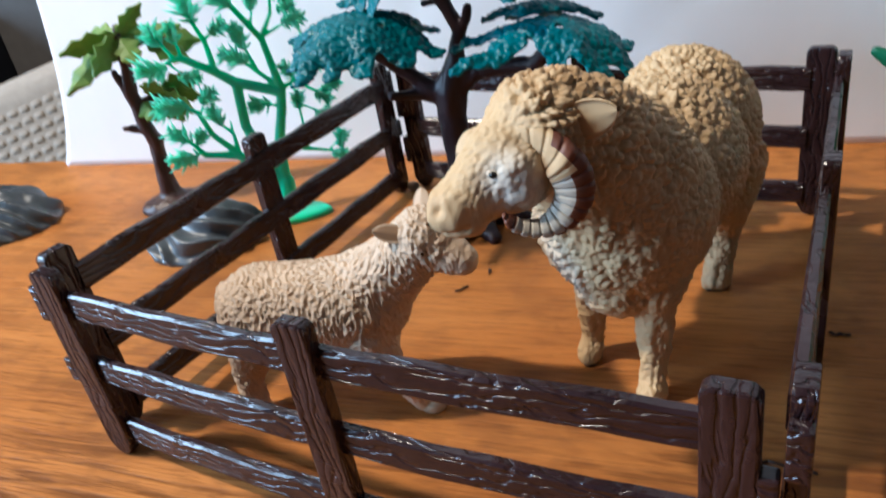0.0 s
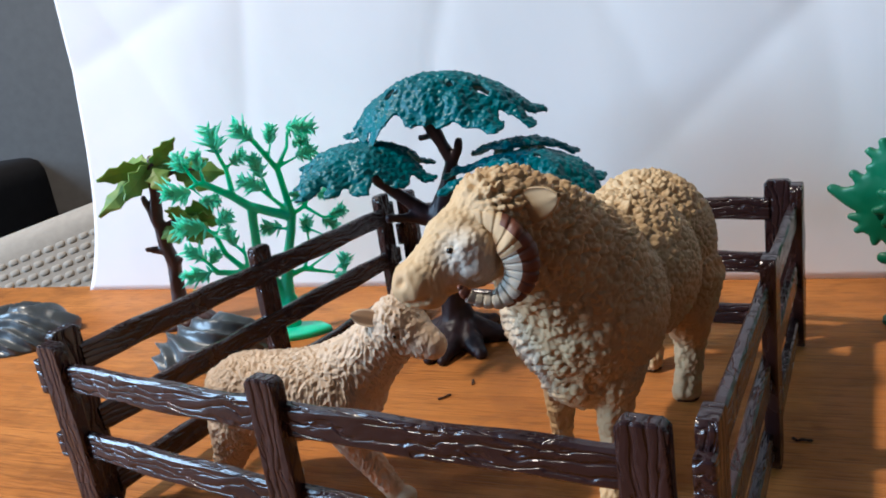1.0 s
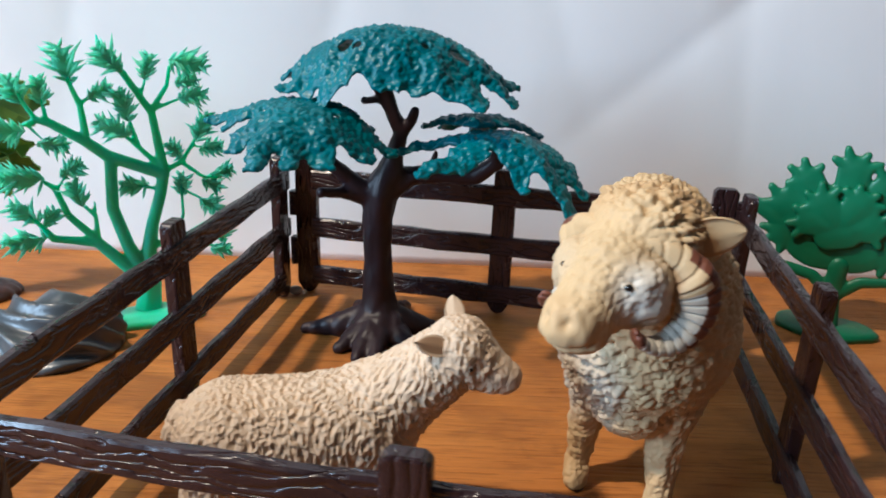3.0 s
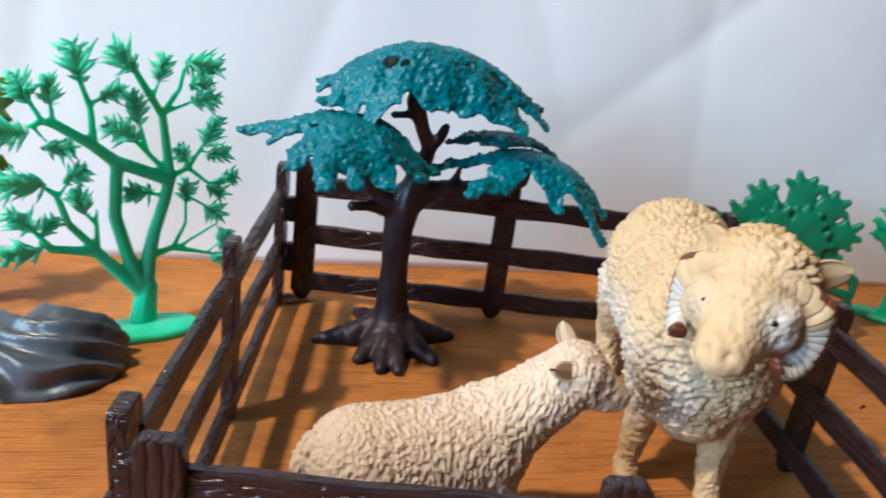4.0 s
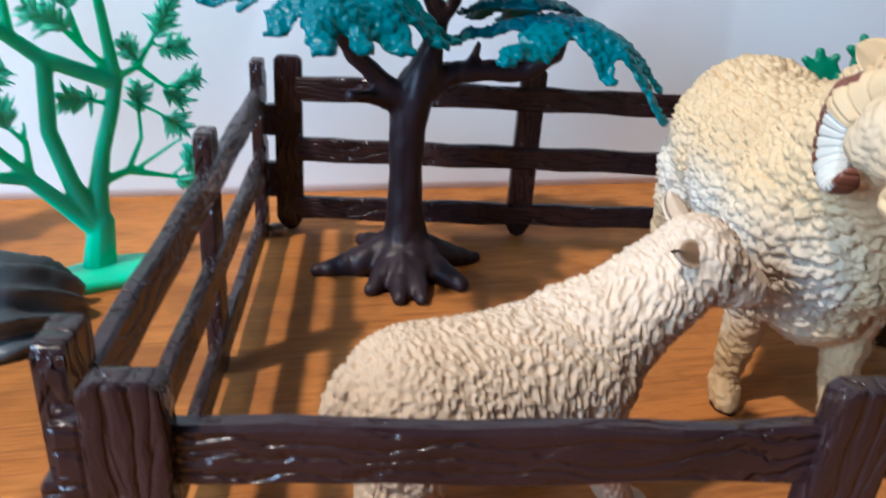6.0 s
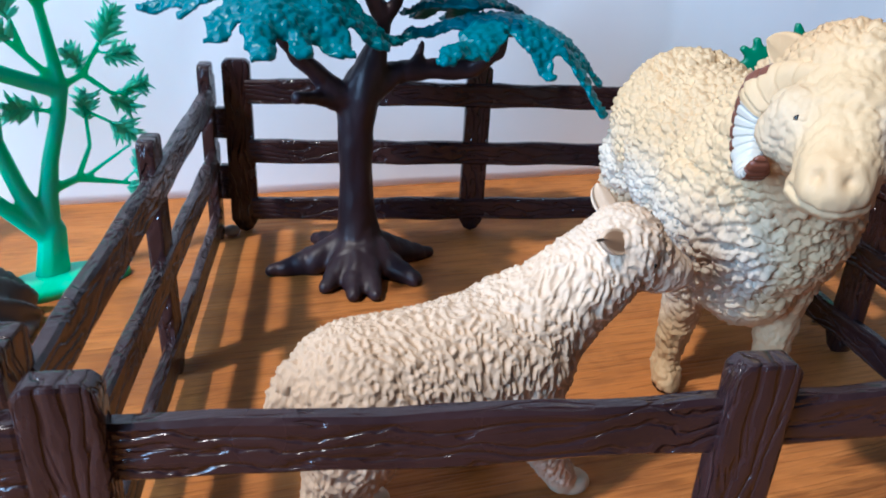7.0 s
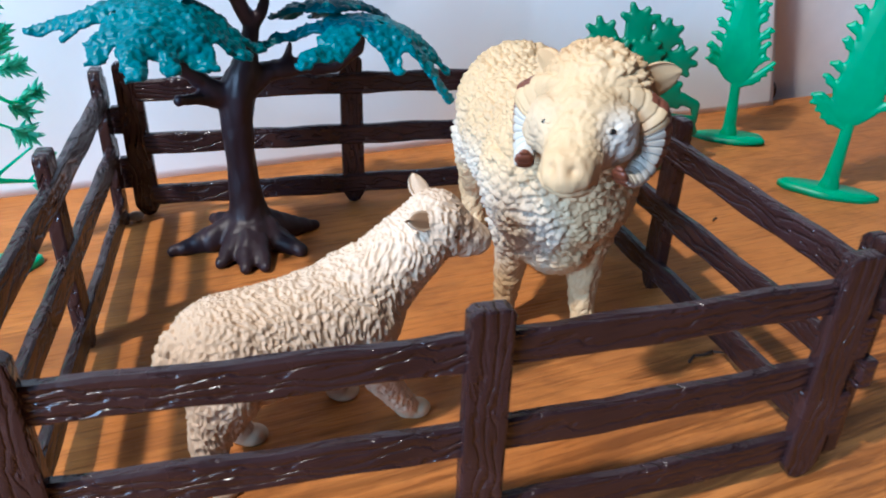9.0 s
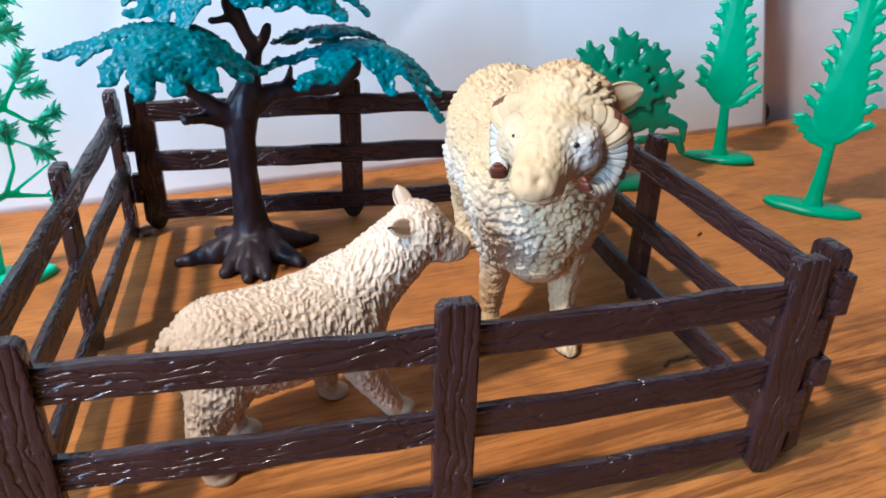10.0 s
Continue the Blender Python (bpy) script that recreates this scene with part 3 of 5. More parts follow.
def umbrella_tree():
    ob = thing("umbrella_tree", "dark brown plastic toy tree with teal umbrella leaf crowns", "toy tree")
    bm = bmesh.new()
    limb(bm, [((4.0, 13.2, 0.4), 1.1), ((4.0, 13.3, 0.9), 0.85), ((3.95, 13.3, 1.7), 0.66), ((3.9, 13.3, 3.2), 0.54), ((3.9, 13.3, 4.8), 0.60), ((4.0, 13.3, 5.8), 0.66), ((4.35, 13.3, 6.6), 0.52), ((4.5, 13.3, 7.3), 0.33), ((4.75, 13.4, 8.0), 0.28), ((4.35, 13.4, 8.8), 0.28), ((4.0, 13.3, 9.6), 0.33), ((4.1, 13.2, 10.3), 0.28), ((4.3, 13.1, 11.45), 0.25)])
    limb(bm, [((4.75, 13.4, 8.0), 0.24), ((5.1, 13.4, 8.45), 0.2), ((5.25, 13.3, 8.85), 0.17)])
    limb(bm, [((4.2, 13.3, 9.2), 0.2), ((3.7, 13.4, 9.1), 0.16), ((3.35, 13.5, 9.05), 0.15)])
    limb(bm, [((4.1, 13.3, 9.7), 0.2), ((4.6, 13.3, 9.9), 0.13)])
    limb(bm, [((4.0, 13.2, 5.4), 0.4), ((3.0, 12.9, 6.3), 0.32), ((2.2, 12.4, 7.1), 0.27), ((1.8, 11.8, 7.9), 0.25), ((1.75, 11.2, 9.1), 0.22)])
    limb(bm, [((3.4, 13.2, 5.6), 0.34), ((2.75, 12.6, 5.85), 0.22), ((2.2, 12.0, 6.0), 0.2)])
    limb(bm, [((4.2, 13.3, 5.7), 0.42), ((5.1, 13.5, 6.45), 0.36), ((6.2, 13.6, 6.55), 0.34), ((7.5, 13.5, 6.6), 0.34), ((8.2, 13.3, 7.2), 0.3), ((8.35, 13.1, 8.15), 0.24)])
    limb(bm, [((5.75, 13.6, 6.6), 0.28), ((5.9, 13.65, 7.05), 0.15), ((5.98, 13.65, 7.3), 0.12)])
    for x, y, r in ((1.1, 12.7, 0.2), (6.5, 13.9, 0.2), (4.4, 10.9, 0.24), (5.75, 11.9, 0.3), (2.9, 11.5, 0.26), (3.7, 10.9, 0.24), (4.6, 15.6, 0.25), (2.6, 15.2, 0.25)):
        mx, my = 4.0 + (x - 4.0) * 0.5, 13.3 + (y - 13.3) * 0.5
        limb(bm, [((4.0 + (x - 4) * 0.18, 13.3 + (y - 13.3) * 0.18, 0.85), 0.5), ((mx, my, 0.36), 0.52), ((x, y, 0.16), r)])
    v, f = grown(bm, 0.085, 4, 0.10, 1.7, 3)
    part("trunk", ((np.array(v) * (1.02, 1.05, 1.03)).tolist(), f), M_TRUNK, ob)
    crowns = [
        ((4.5, 13.7, 12.0), [(2.6, 11.45, 9.25, 0.5), (0.95, 13.3, 10.3, 0.45), (1.2, 12.5, 10.0, 0.5), (1.9, 12.1, 9.85, 0.4), (4.4, 11.95, 10.05, 0.5), (5.15, 12.0, 10.05, 0.4), (5.85, 12.1, 9.85, 0.45), (6.9, 12.3, 9.8, 0.5), (7.8, 12.45, 9.75, 0.55),
                             (8.95, 13.5, 9.75, 0.38), (8.5, 14.7, 10.2, 0.7), (6.7, 16.0, 10.4, 0.9), (4.3, 16.4, 10.4, 0.9), (2.2, 16.0, 10.3, 0.9), (1.0, 14.7, 10.3, 0.7)],
         [(7.0, 13.4, 0.24, 0.15), (3.15, 12.75, 0.26, 0.12), (3.7, 12.45, 0.2, 0.1), (5.7, 13.0, 0.1, 0.1), (4.1, 13.6, 0.12, 0.1), (1.0, 13.0, 0.2, 0.16)], (3.2, 1.9)),
        ((1.9, 11.6, 9.6), [(-1.5, 12.1, 8.8, 0.36), (-0.5, 11.0, 8.75, 0.36), (0.4, 9.4, 8.5, 0.42), (1.5, 8.3, 8.4, 0.46), (2.4, 8.8, 8.3, 0.42), (3.3, 9.4, 8.15, 0.5), (4.2, 10.6, 8.2, 0.6), (4.7, 12.1, 8.1, 0.6),
                            (3.2, 14.2, 8.4, 0.6), (0.8, 14.2, 8.6, 0.6)], [(3.2, 11.2, 0.13, 0.1), (0.9, 10.9, 0.1, 0.1)], (1.5, 1.7)),
        ((8.6, 13.5, 8.55), [(6.3, 10.8, 7.85, 0.4), (5.1, 13.05, 7.95, 0.3), (7.4, 11.7, 7.6, 0.36), (9.4, 11.8, 7.1, 0.4), (11.4, 12.05, 6.0, 0.34), (11.6, 13.3, 6.8, 0.45), (11.0, 14.6, 7.4, 0.55), (9.2, 15.4, 7.8, 0.6)],
         [(9.3, 13.2, 0.16, 0.13)], (1.8, 1.2)),
        ((7.6, 14.9, 8.95), [(5.75, 14.8, 8.6, 0.45), (6.1, 16.0, 8.3, 0.45), (7.5, 16.6, 8.1, 0.5), (9.6, 15.4, 8.35, 0.45)], [], (1.3, 1.1)),
    ]
    for k, (c, lobes, holes, core) in enumerate(crowns):
        part("leaf_crown", canopy(c, lobes, holes, 11 + k, core), M_TEAL, ob, "teal pebbled umbrella of leaves")
    return ob


umbrella_tree()


# ---- flat moulded trees ----
def flat_tree_base(cx, cy, rx, ry, seed):
    rnd = random.Random(seed)
    bm = bmesh.new()
    n = 40
    ph = [rnd.uniform(0, 6.28) for _ in range(3)]
    lo, mid, hi = [], [], []
    for k in range(n):
        a = 2 * math.pi * k / n
        r = 1 + 0.07 * math.sin(2 * a + ph[0]) + 0.05 * math.sin(3 * a + ph[1]) + 0.025 * math.sin(7 * a + ph[2])
        x, y = math.cos(a) * r, math.sin(a) * r
        lo.append(bm.verts.new((cx + rx * x, cy + ry * y, 0)))
        mid.append(bm.verts.new((cx + rx * x * 0.99, cy + ry * y * 0.99, 0.22)))
        hi.append(bm.verts.new((cx + rx * x * 0.9, cy + ry * y * 0.9, 0.34)))
    for a, b in ((lo, mid), (mid, hi)):
        for k in range(n):
            bm.faces.new((a[k], a[(k + 1) % n], b[(k + 1) % n], b[k]))
    bm.faces.new(hi)
    bm.faces.new(lo[::-1])
    return bm


def squash(geo, cy, k):
    v = np.array(geo[0])
    v[:, 1] = cy + (v[:, 1] - cy) * k
    return v.tolist(), geo[1]


def plate(shapes, thick, y=0.0):
    """A moulded flat plate in the x-z plane: the union of tapered strokes, pillowed towards its rim."""
    ends = np.array([(*a, *b) for a, b, _, _ in shapes])
    far = max(max(s[2:]) for s in shapes) + 0.1
    lo = np.minimum(ends[:, :2], ends[:, 2:]).min(0) - far
    hi = np.maximum(ends[:, :2], ends[:, 2:]).max(0) + far
    pitch = 0.05
    nx, nz = (np.ceil((hi - lo) / pitch).astype(int) + 1).tolist()
    gx, gz = np.meshgrid(lo[0] + pitch * np.arange(nx), lo[1] + pitch * np.arange(nz), indexing="ij")
    p = np.stack([gx, gz], -1)
    depth = np.full((nx, nz), -9.0)
    for a, b, r0, r1 in shapes:
        a, b = np.array(a), np.array(b)
        u = np.clip(((p - a) @ (b - a)) / ((b - a) @ (b - a)), 0, 1)
        depth = np.maximum(depth, r0 + (r1 - r0) * u - np.sqrt(((p - a - u[..., None] * (b - a)) ** 2).sum(-1)))
    inside = depth > 0
    h = thick * (0.45 + 0.35 * np.sqrt(np.clip(depth / 0.12, 0, 1)) + 0.6 * np.clip(depth, 0, 0.5))
    quads = inside[:-1, :-1] & inside[1:, :-1] & inside[:-1, 1:] & inside[1:, 1:]
    number = np.full((nx, nz), -1)
    used = np.zeros((nx, nz), bool)
    for di in (0, 1):
        for dk in (0, 1):
            used[di:nx - 1 + di, dk:nz - 1 + dk] |= quads
    number[used] = np.arange(used.sum())
    count = int(used.sum())
    front = np.stack([gx[used], y - h[used], gz[used]], 1)
    back = np.stack([gx[used], y + h[used], gz[used]], 1)
    i, k = np.nonzero(quads)
    ring = np.stack([number[i, k], number[i + 1, k], number[i + 1, k + 1], number[i, k + 1]], 1)
    faces = ring.tolist() + (ring[:, ::-1] + count).tolist()
    padded = np.pad(quads, 1)
    for (di, dk), (m, q) in zip(((0, -1), (1, 0), (0, 1), (-1, 0)), ((0, 1), (1, 2), (2, 3), (3, 0))):
        rim = ring[~padded[i + 1 + di, k + 1 + dk]]
        faces += np.stack([rim[:, q], rim[:, m], rim[:, m] + count, rim[:, q] + count], 1).tolist()
    me = bpy.data.meshes.new("plate")
    me.from_pydata(np.concatenate([front, back]).tolist(), [], faces)
    bm = bmesh.new()
    bm.from_mesh(me)
    bpy.data.meshes.remove(me)
    v, f, _ = fused(bm, 0.055, 3)
    return v.tolist(), [t.tolist() for t in f]


def pine(height, seed, stub=-1):
    """A flat moulded conifer: stem, a full body of upswept blunt boughs, one low bough apart and an oval foot."""
    rnd = random.Random(seed)
    ob = thing("pine_tree", "flat bright green plastic toy conifer on an oval foot", "toy tree", "flat green toy trees")
    part("foot", flat_tree_base(0, 0, 2.05, 0.85, seed), M_GREEN, ob)
    bm = bmesh.new()
    limb(bm, [((0, 0, 0.2), 0.5), ((0, 0, 0.9), 0.36), ((0.02, 0, 2.4), 0.28), ((0, 0, height * 0.42), 0.25)])
    v, f, _ = fused(bm, 0.08, 3)
    part("trunk", squash((v.tolist(), [t.tolist() for t in f]), 0, 0.7), M_GREEN, ob)
    shapes = [((0, height * 0.36), (0, height * 0.97), 0.25, 0.16)]
    half = lambda h: 1.45 * min(1.0, (h - 0.30) / 0.12) * max(0.0, 1.02 - h) ** 0.85 / 0.56 ** 0.85
    for k in range(8):
        h = 0.38 + 0.072 * k
        shapes.append(((0, height * h), (0, height * (h + 0.06)), 0.72 * half(h), 0.72 * half(h + 0.06)))
    for sgn in (-1, 1):
        for k in range(8):
            h = 0.355 + 0.07 * k + rnd.uniform(-0.008, 0.008)
            reach = half(h + 0.05) * rnd.uniform(0.86, 1.08)
            top = rnd.uniform(0.75, 1.05)
            a, b = (sgn * reach * 0.35, height * h), (sgn * reach, height * h + top)
            shapes.append((a, b, 0.26, 0.13))
            for q in (0.55, 0.8):
                x, z = a[0] + (b[0] - a[0]) * q, a[1] + (b[1] - a[1]) * q
                shapes.append(((x, z), (x + sgn * rnd.uniform(0.28, 0.42), z + rnd.uniform(0.02, 0.16)), 0.17, 0.11))
    # the one low bough that stands apart
    low = height * 0.30
    shapes.append(((0, low - 0.1), (stub * 0.75, low + 0.25), 0.13, 0.2))
    shapes.append(((stub * 0.75, low + 0.25), (stub * 1.75, low + 1.25), 0.26, 0.13))
    for q in (0.85, 1.15, 1.45):
        shapes.append(((stub * q, low + 0.25 + (q - 0.75)), (stub * (q + 0.3), low + 0.2 + (q - 0.75)), 0.17, 0.11))
    part("crown", plate(shapes, 0.2), M_GREEN, ob)
    return ob


def stand(ob, x, y, turn, lean=0.0):
    ob.matrix_world = Matrix.Translation(Vector((x, y, 0)) * CM) @ Matrix.Rotation(radians(turn), 4, "Z") @ Matrix.Rotation(radians(lean), 4, "Y")
    return ob


stand(pine(10.3, 5, 1), 30.2, 21.1, -33, -4)
stand(pine(10.9, 8, -1), 30.5, 13.5, -39, 1)


def lobed_tree():
    """A flat moulded broadleaf tree: forked stem and a dome of rounded lobes."""
    rnd = random.Random(31)
    ob = thing("broadleaf_tree", "flat deep green plastic toy tree with rounded leaf lobes", "toy tree", "flat green toy trees")
    part("foot", flat_tree_base(0, 0, 1.9, 1.2, 4), M_DEEP, ob)
    bm = bmesh.new()
    limb(bm, [((0, 0, 0.2), 0.55), ((0, 0, 1.4), 0.36), ((0, 0, 3.0), 0.4)])
    limb(bm, [((0, 0, 1.6), 0.3), ((0.9, 0, 2.4), 0.25), ((2.0, 0, 2.6), 0.2), ((2.9, 0, 2.5), 0.24), ((3.2, 0, 1.9), 0.2)])
    limb(bm, [((0, 0, 1.6), 0.3), ((-0.9, 0, 2.4), 0.25), ((-2.0, 0, 2.6), 0.25)])
    v, f, _ = fused(bm, 0.08, 3)
    part("trunk", squash((v.tolist(), [t.tolist() for t in f]), 0, 0.6), M_DEEP, ob)
    # fans of blunt fingers, the front ones a layer before the rear ones
    for y, fans in ((0.14, ((-20, 2.0), (18, 2.15), (52, 2.3), (88, 2.45), (124, 2.3), (160, 2.15), (196, 1.9))), (-0.14, ((15, 1.0), (70, 1.25), (125, 1.2), (170, 1.0)))):
        shapes = [((-0.7, 4.5), (0.2, 4.5), 1.85, 1.85), ((0, 2.6), (-0.2, 4.4), 0.3, 0.5)] if y > 0 else [((-0.6, 4.2), (0.0, 4.4), 0.6, 0.6)]
        for turn, reach in fans:
            a = radians(turn + rnd.uniform(-5, 5))
            end = (-0.3 + math.cos(a) * reach * 1.08, 4.5 + math.sin(a) * reach)
            shapes.append(((-0.3 + math.cos(a) * 0.5, 4.5 + math.sin(a) * 0.5), end, 0.5, 0.66))
            for j in range(4):
                b = a + radians(-69 + 46 * j) + rnd.uniform(-0.1, 0.1)
                out = rnd.uniform(0.72, 0.95)
                shapes.append((end, (end[0] + math.cos(b) * out, end[1] + math.sin(b) * out), 0.34, 0.17))
        if y > 0:  # the drooping side bough and the one on the other side
            shapes += [((1.2, 3.5), (2.4, 3.5), 0.25, 0.32), ((2.4, 3.5), (3.1, 3.2), 0.32, 0.25), ((3.1, 3.2), (3.2, 2.4), 0.25, 0.14), ((-2.2, 4.2), (-3.2, 4.9), 0.25, 0.35), ((-3.2, 4.9), (-3.9, 5.3), 0.35, 0.2)]
        part("leaf_layer", plate(shapes, 0.2, y), M_DEEP, ob)
    return ob


stand(lobed_tree(), 22.5, 18.6, -15)


def sprig(bm, c, along, length, width, rnd, needles=30):
    """A feathery flat tuft: short thick needles fanned along a stalk, in the x-z plane."""
    d = Vector((along[0], 0, along[1])).normalized()
    s = Vector((-d.z, 0, d.x))
    c = Vector((c[0], c[1], c[2]))
    for i in range(needles):
        u = i / (needles - 1)
        base = c + d * length * (u - 0.5) * 0.8
        sgn = 1 if i % 2 else -1
        wide = width * (0.45 + 0.75 * math.sin(math.pi * min(0.97, u * 0.85 + 0.15))) * rnd.uniform(0.8, 1.2)
        tip = base + (d * rnd.uniform(0.15, 1.0) + s * sgn * rnd.uniform(0.35, 1.0)) * wide * 0.55 + Vector((0, rnd.uniform(-0.45, 0.3), 0))
        side = (tip - base).normalized().cross(Vector((0, 1, 0))) * 0.05
        mid = base + (tip - base) * 0.55
        t = Vector((0, 0.03, 0))
        ring = [bm.verts.new(p) for p in (base - side * 0.9 - t, mid - side * 1.35 - t, tip - t * 0.4, mid + side * 1.35 - t, base + side * 0.9 - t)]
        back = [bm.verts.new(p) for p in (base - side * 0.9 + t, mid - side * 1.35 + t, tip + t * 0.4, mid + side * 1.35 + t, base + side * 0.9 + t)]
        bm.faces.new(ring)
        bm.faces.new(back[::-1])
        for k in range(5):
            bm.faces.new((ring[k], back[k], back[(k + 1) % 5], ring[(k + 1) % 5]))
    blob(bm, c + d * 0.08, (length * 0.34, 0.07, width * 0.28), Matrix.Rotation(-math.atan2(d.z, d.x), 4, "Y"), 2)


def branching_tree():
    """The flat mint-green tree: a web of round branches with feathery tufts. Local x runs along the plate."""
    ob = thing("branching_tree", "flat mint-green translucent plastic toy tree with feathery leaf tufts", "toy tree", "flat green toy trees")
    part("foot", flat_tree_base(0.1, -0.5, 2.1, 0.95, 12), M_MINT, ob)
    bm = bmesh.new()
    boughs = (
        (0.55, (0.1, 0.1), 0.42, (0.33, 1.68)), (0.34, (0.27, 1.7), 0.3, (0.4, 2.9), 0.25, (0.63, 3.93), 0.23, (1.06, 5.21), 0.23, (1.23, 6.0)),
        (0.34, (0.2, 1.7), 0.26, (-0.35, 3.1), 0.24, (-0.75, 4.72), 0.23, (-0.62, 6.6)),
        (0.25, (1.22, 5.95), 0.24, (-0.68, 6.8), 0.2, (-1.4, 7.43), 0.17, (-2.48, 8.17), 0.12, (-2.87, 8.3), 0.09, (-3.31, 8.15)),
        (0.1, (-2.88, 8.28), 0.09, (-3.2, 8.9), 0.06, (-3.39, 9.5)), (0.1, (-2.57, 8.25), 0.07, (-2.63, 9.1)),
        (0.15, (-1.35, 7.6), 0.12, (-1.4, 8.74), 0.09, (-1.7, 9.7)), (0.09, (-1.36, 8.85), 0.06, (-0.85, 9.15)), (0.08, (-3.2, 8.15), 0.05, (-2.8, 7.6)),
        (0.2, (1.23, 6.3), 0.15, (1.02, 8.36), 0.13, (0.14, 9.92), 0.1, (-0.44, 10.61), 0.05, (-0.58, 11.25)),
        (0.12, (1.03, 8.48), 0.09, (1.66, 9.37), 0.08, (1.81, 10.05), 0.06, (2.3, 10.4)), (0.09, (1.17, 8.52), 0.06, (2.2, 8.9)), (0.07, (0.75, 9.15), 0.06, (1.0, 9.9)),
        (0.13, (1.1, 6.3), 0.09, (0.14, 7.39), 0.06, (-0.3, 7.8)), (0.1, (0.45, 7.05), 0.07, (0.11, 8.5)),
        (0.12, (1.35, 6.1), 0.1, (1.95, 6.37), 0.07, (2.7, 7.5)), (0.1, (1.95, 6.35), 0.08, (2.71, 5.7), 0.06, (3.3, 5.6)), (0.08, (1.95, 6.35), 0.06, (1.75, 6.9)),
        (0.07, (2.4, 7.0), 0.05, (3.0, 6.85)), (0.09, (0.95, 5.37), 0.06, (0.25, 5.55)),
        (0.16, (0.55, 3.0), 0.13, (1.31, 3.2), 0.09, (2.3, 2.9), 0.06, (3.2, 2.6)), (0.1, (1.35, 3.25), 0.08, (1.83, 4.17), 0.07, (1.84, 5.4)),
        (0.07, (1.82, 5.3), 0.06, (3.1, 4.45)), (0.08, (1.65, 3.25), 0.06, (3.1, 4.0)), (0.06, (2.7, 2.8), 0.05, (3.3, 3.2)),
        (0.34, (0.2, 1.5), 0.26, (-0.6, 2.4), 0.22, (-1.44, 3.42), 0.17, (-2.2, 3.6), 0.15, (-2.92, 3.76), 0.1, (-3.23, 4.25), 0.07, (-3.71, 4.9)),
        (0.17, (-1.42, 3.5), 0.14, (-2.32, 4.63), 0.12, (-2.63, 5.74), 0.08, (-2.95, 6.0)), (0.12, (-1.4, 3.6), 0.09, (-1.39, 4.5), 0.07, (-1.85, 5.1)), (0.07, (-1.39, 4.45), 0.06, (-1.37, 5.05)),
        (0.08, (-2.63, 5.6), 0.05, (-2.1, 6.3)), (0.07, (-3.0, 3.9), 0.05, (-3.7, 3.8)),
    )
    for bough in boughs:
        limb(bm, [((x, 0, z), r) for r, (x, z) in zip(bough[::2], bough[1::2])], 10)
    v, f, _ = fused(bm, 0.06, 2)
    part("trunk", squash((v.tolist(), [t.tolist() for t in f]), 0, 0.75), M_MINT, ob)
    rnd = random.Random(77)
    tufts = [(-3.95, 7.95, -1, 0.1, 1.7), (-3.42, 9.35, -0.3, 1, 1.3), (-2.65, 9.3, -0.1, 1, 1.2), (-1.75, 10.2, -0.2, 1, 1.75), (-0.72, 9.2, 0.8, 0.3, 1.15), (-2.5, 7.4, 1, -0.1, 1.3), (-0.25, 10.35, -0.7, 0.8, 1.5),
             (2.45, 10.2, 1, -0.25, 1.7), (2.5, 8.95, 1, 0.1, 1.3), (2.35, 9.5, 1, 0, 1.0), (1.0, 10.05, 0.2, 1, 1.15), (-0.35, 7.85, -0.9, 0.5, 1.6), (0.05, 8.65, -0.2, 1, 1.5), (2.8, 7.7, 0.5, 1, 1.5), (3.1, 6.85, 1, 0.1, 1.1),
             (3.45, 5.8, 1, 0.2, 1.1), (3.05, 5.35, 0.8, -0.5, 1.1), (1.72, 6.85, -0.6, 0.8, 1.0), (0.15, 5.56, -1, 0.05, 1.3), (1.88, 5.4, 0.1, 1, 1.1), (2.9, 4.55, 0.8, -0.6, 1.2), (3.35, 3.2, 0.3, 1, 1.1),
             (3.15, 2.55, 1, -0.2, 1.0), (-3.75, 4.85, -0.7, 0.6, 1.5), (-3.85, 3.8, -1, 0.0, 1.7), (-2.95, 4.55, 0.6, 0.7, 1.0), (-3.65, 6.2, -1, 0.15, 1.9), (-2.02, 6.4, 0.8, 0.5, 1.2), (-1.9, 5.4, -0.3, 1, 1.3)]
    for x, z, dx, dz, size in tufts:
        bm = bmesh.new()
        sprig(bm, (x, rnd.uniform(-0.12, 0.12), z), (dx, dz), size * 0.95, size * 0.72, rnd)
        part("leaf_tuft", bm, M_TUFT, ob)
    return ob


stand(branching_tree(), -5.7, 13.3, 36)


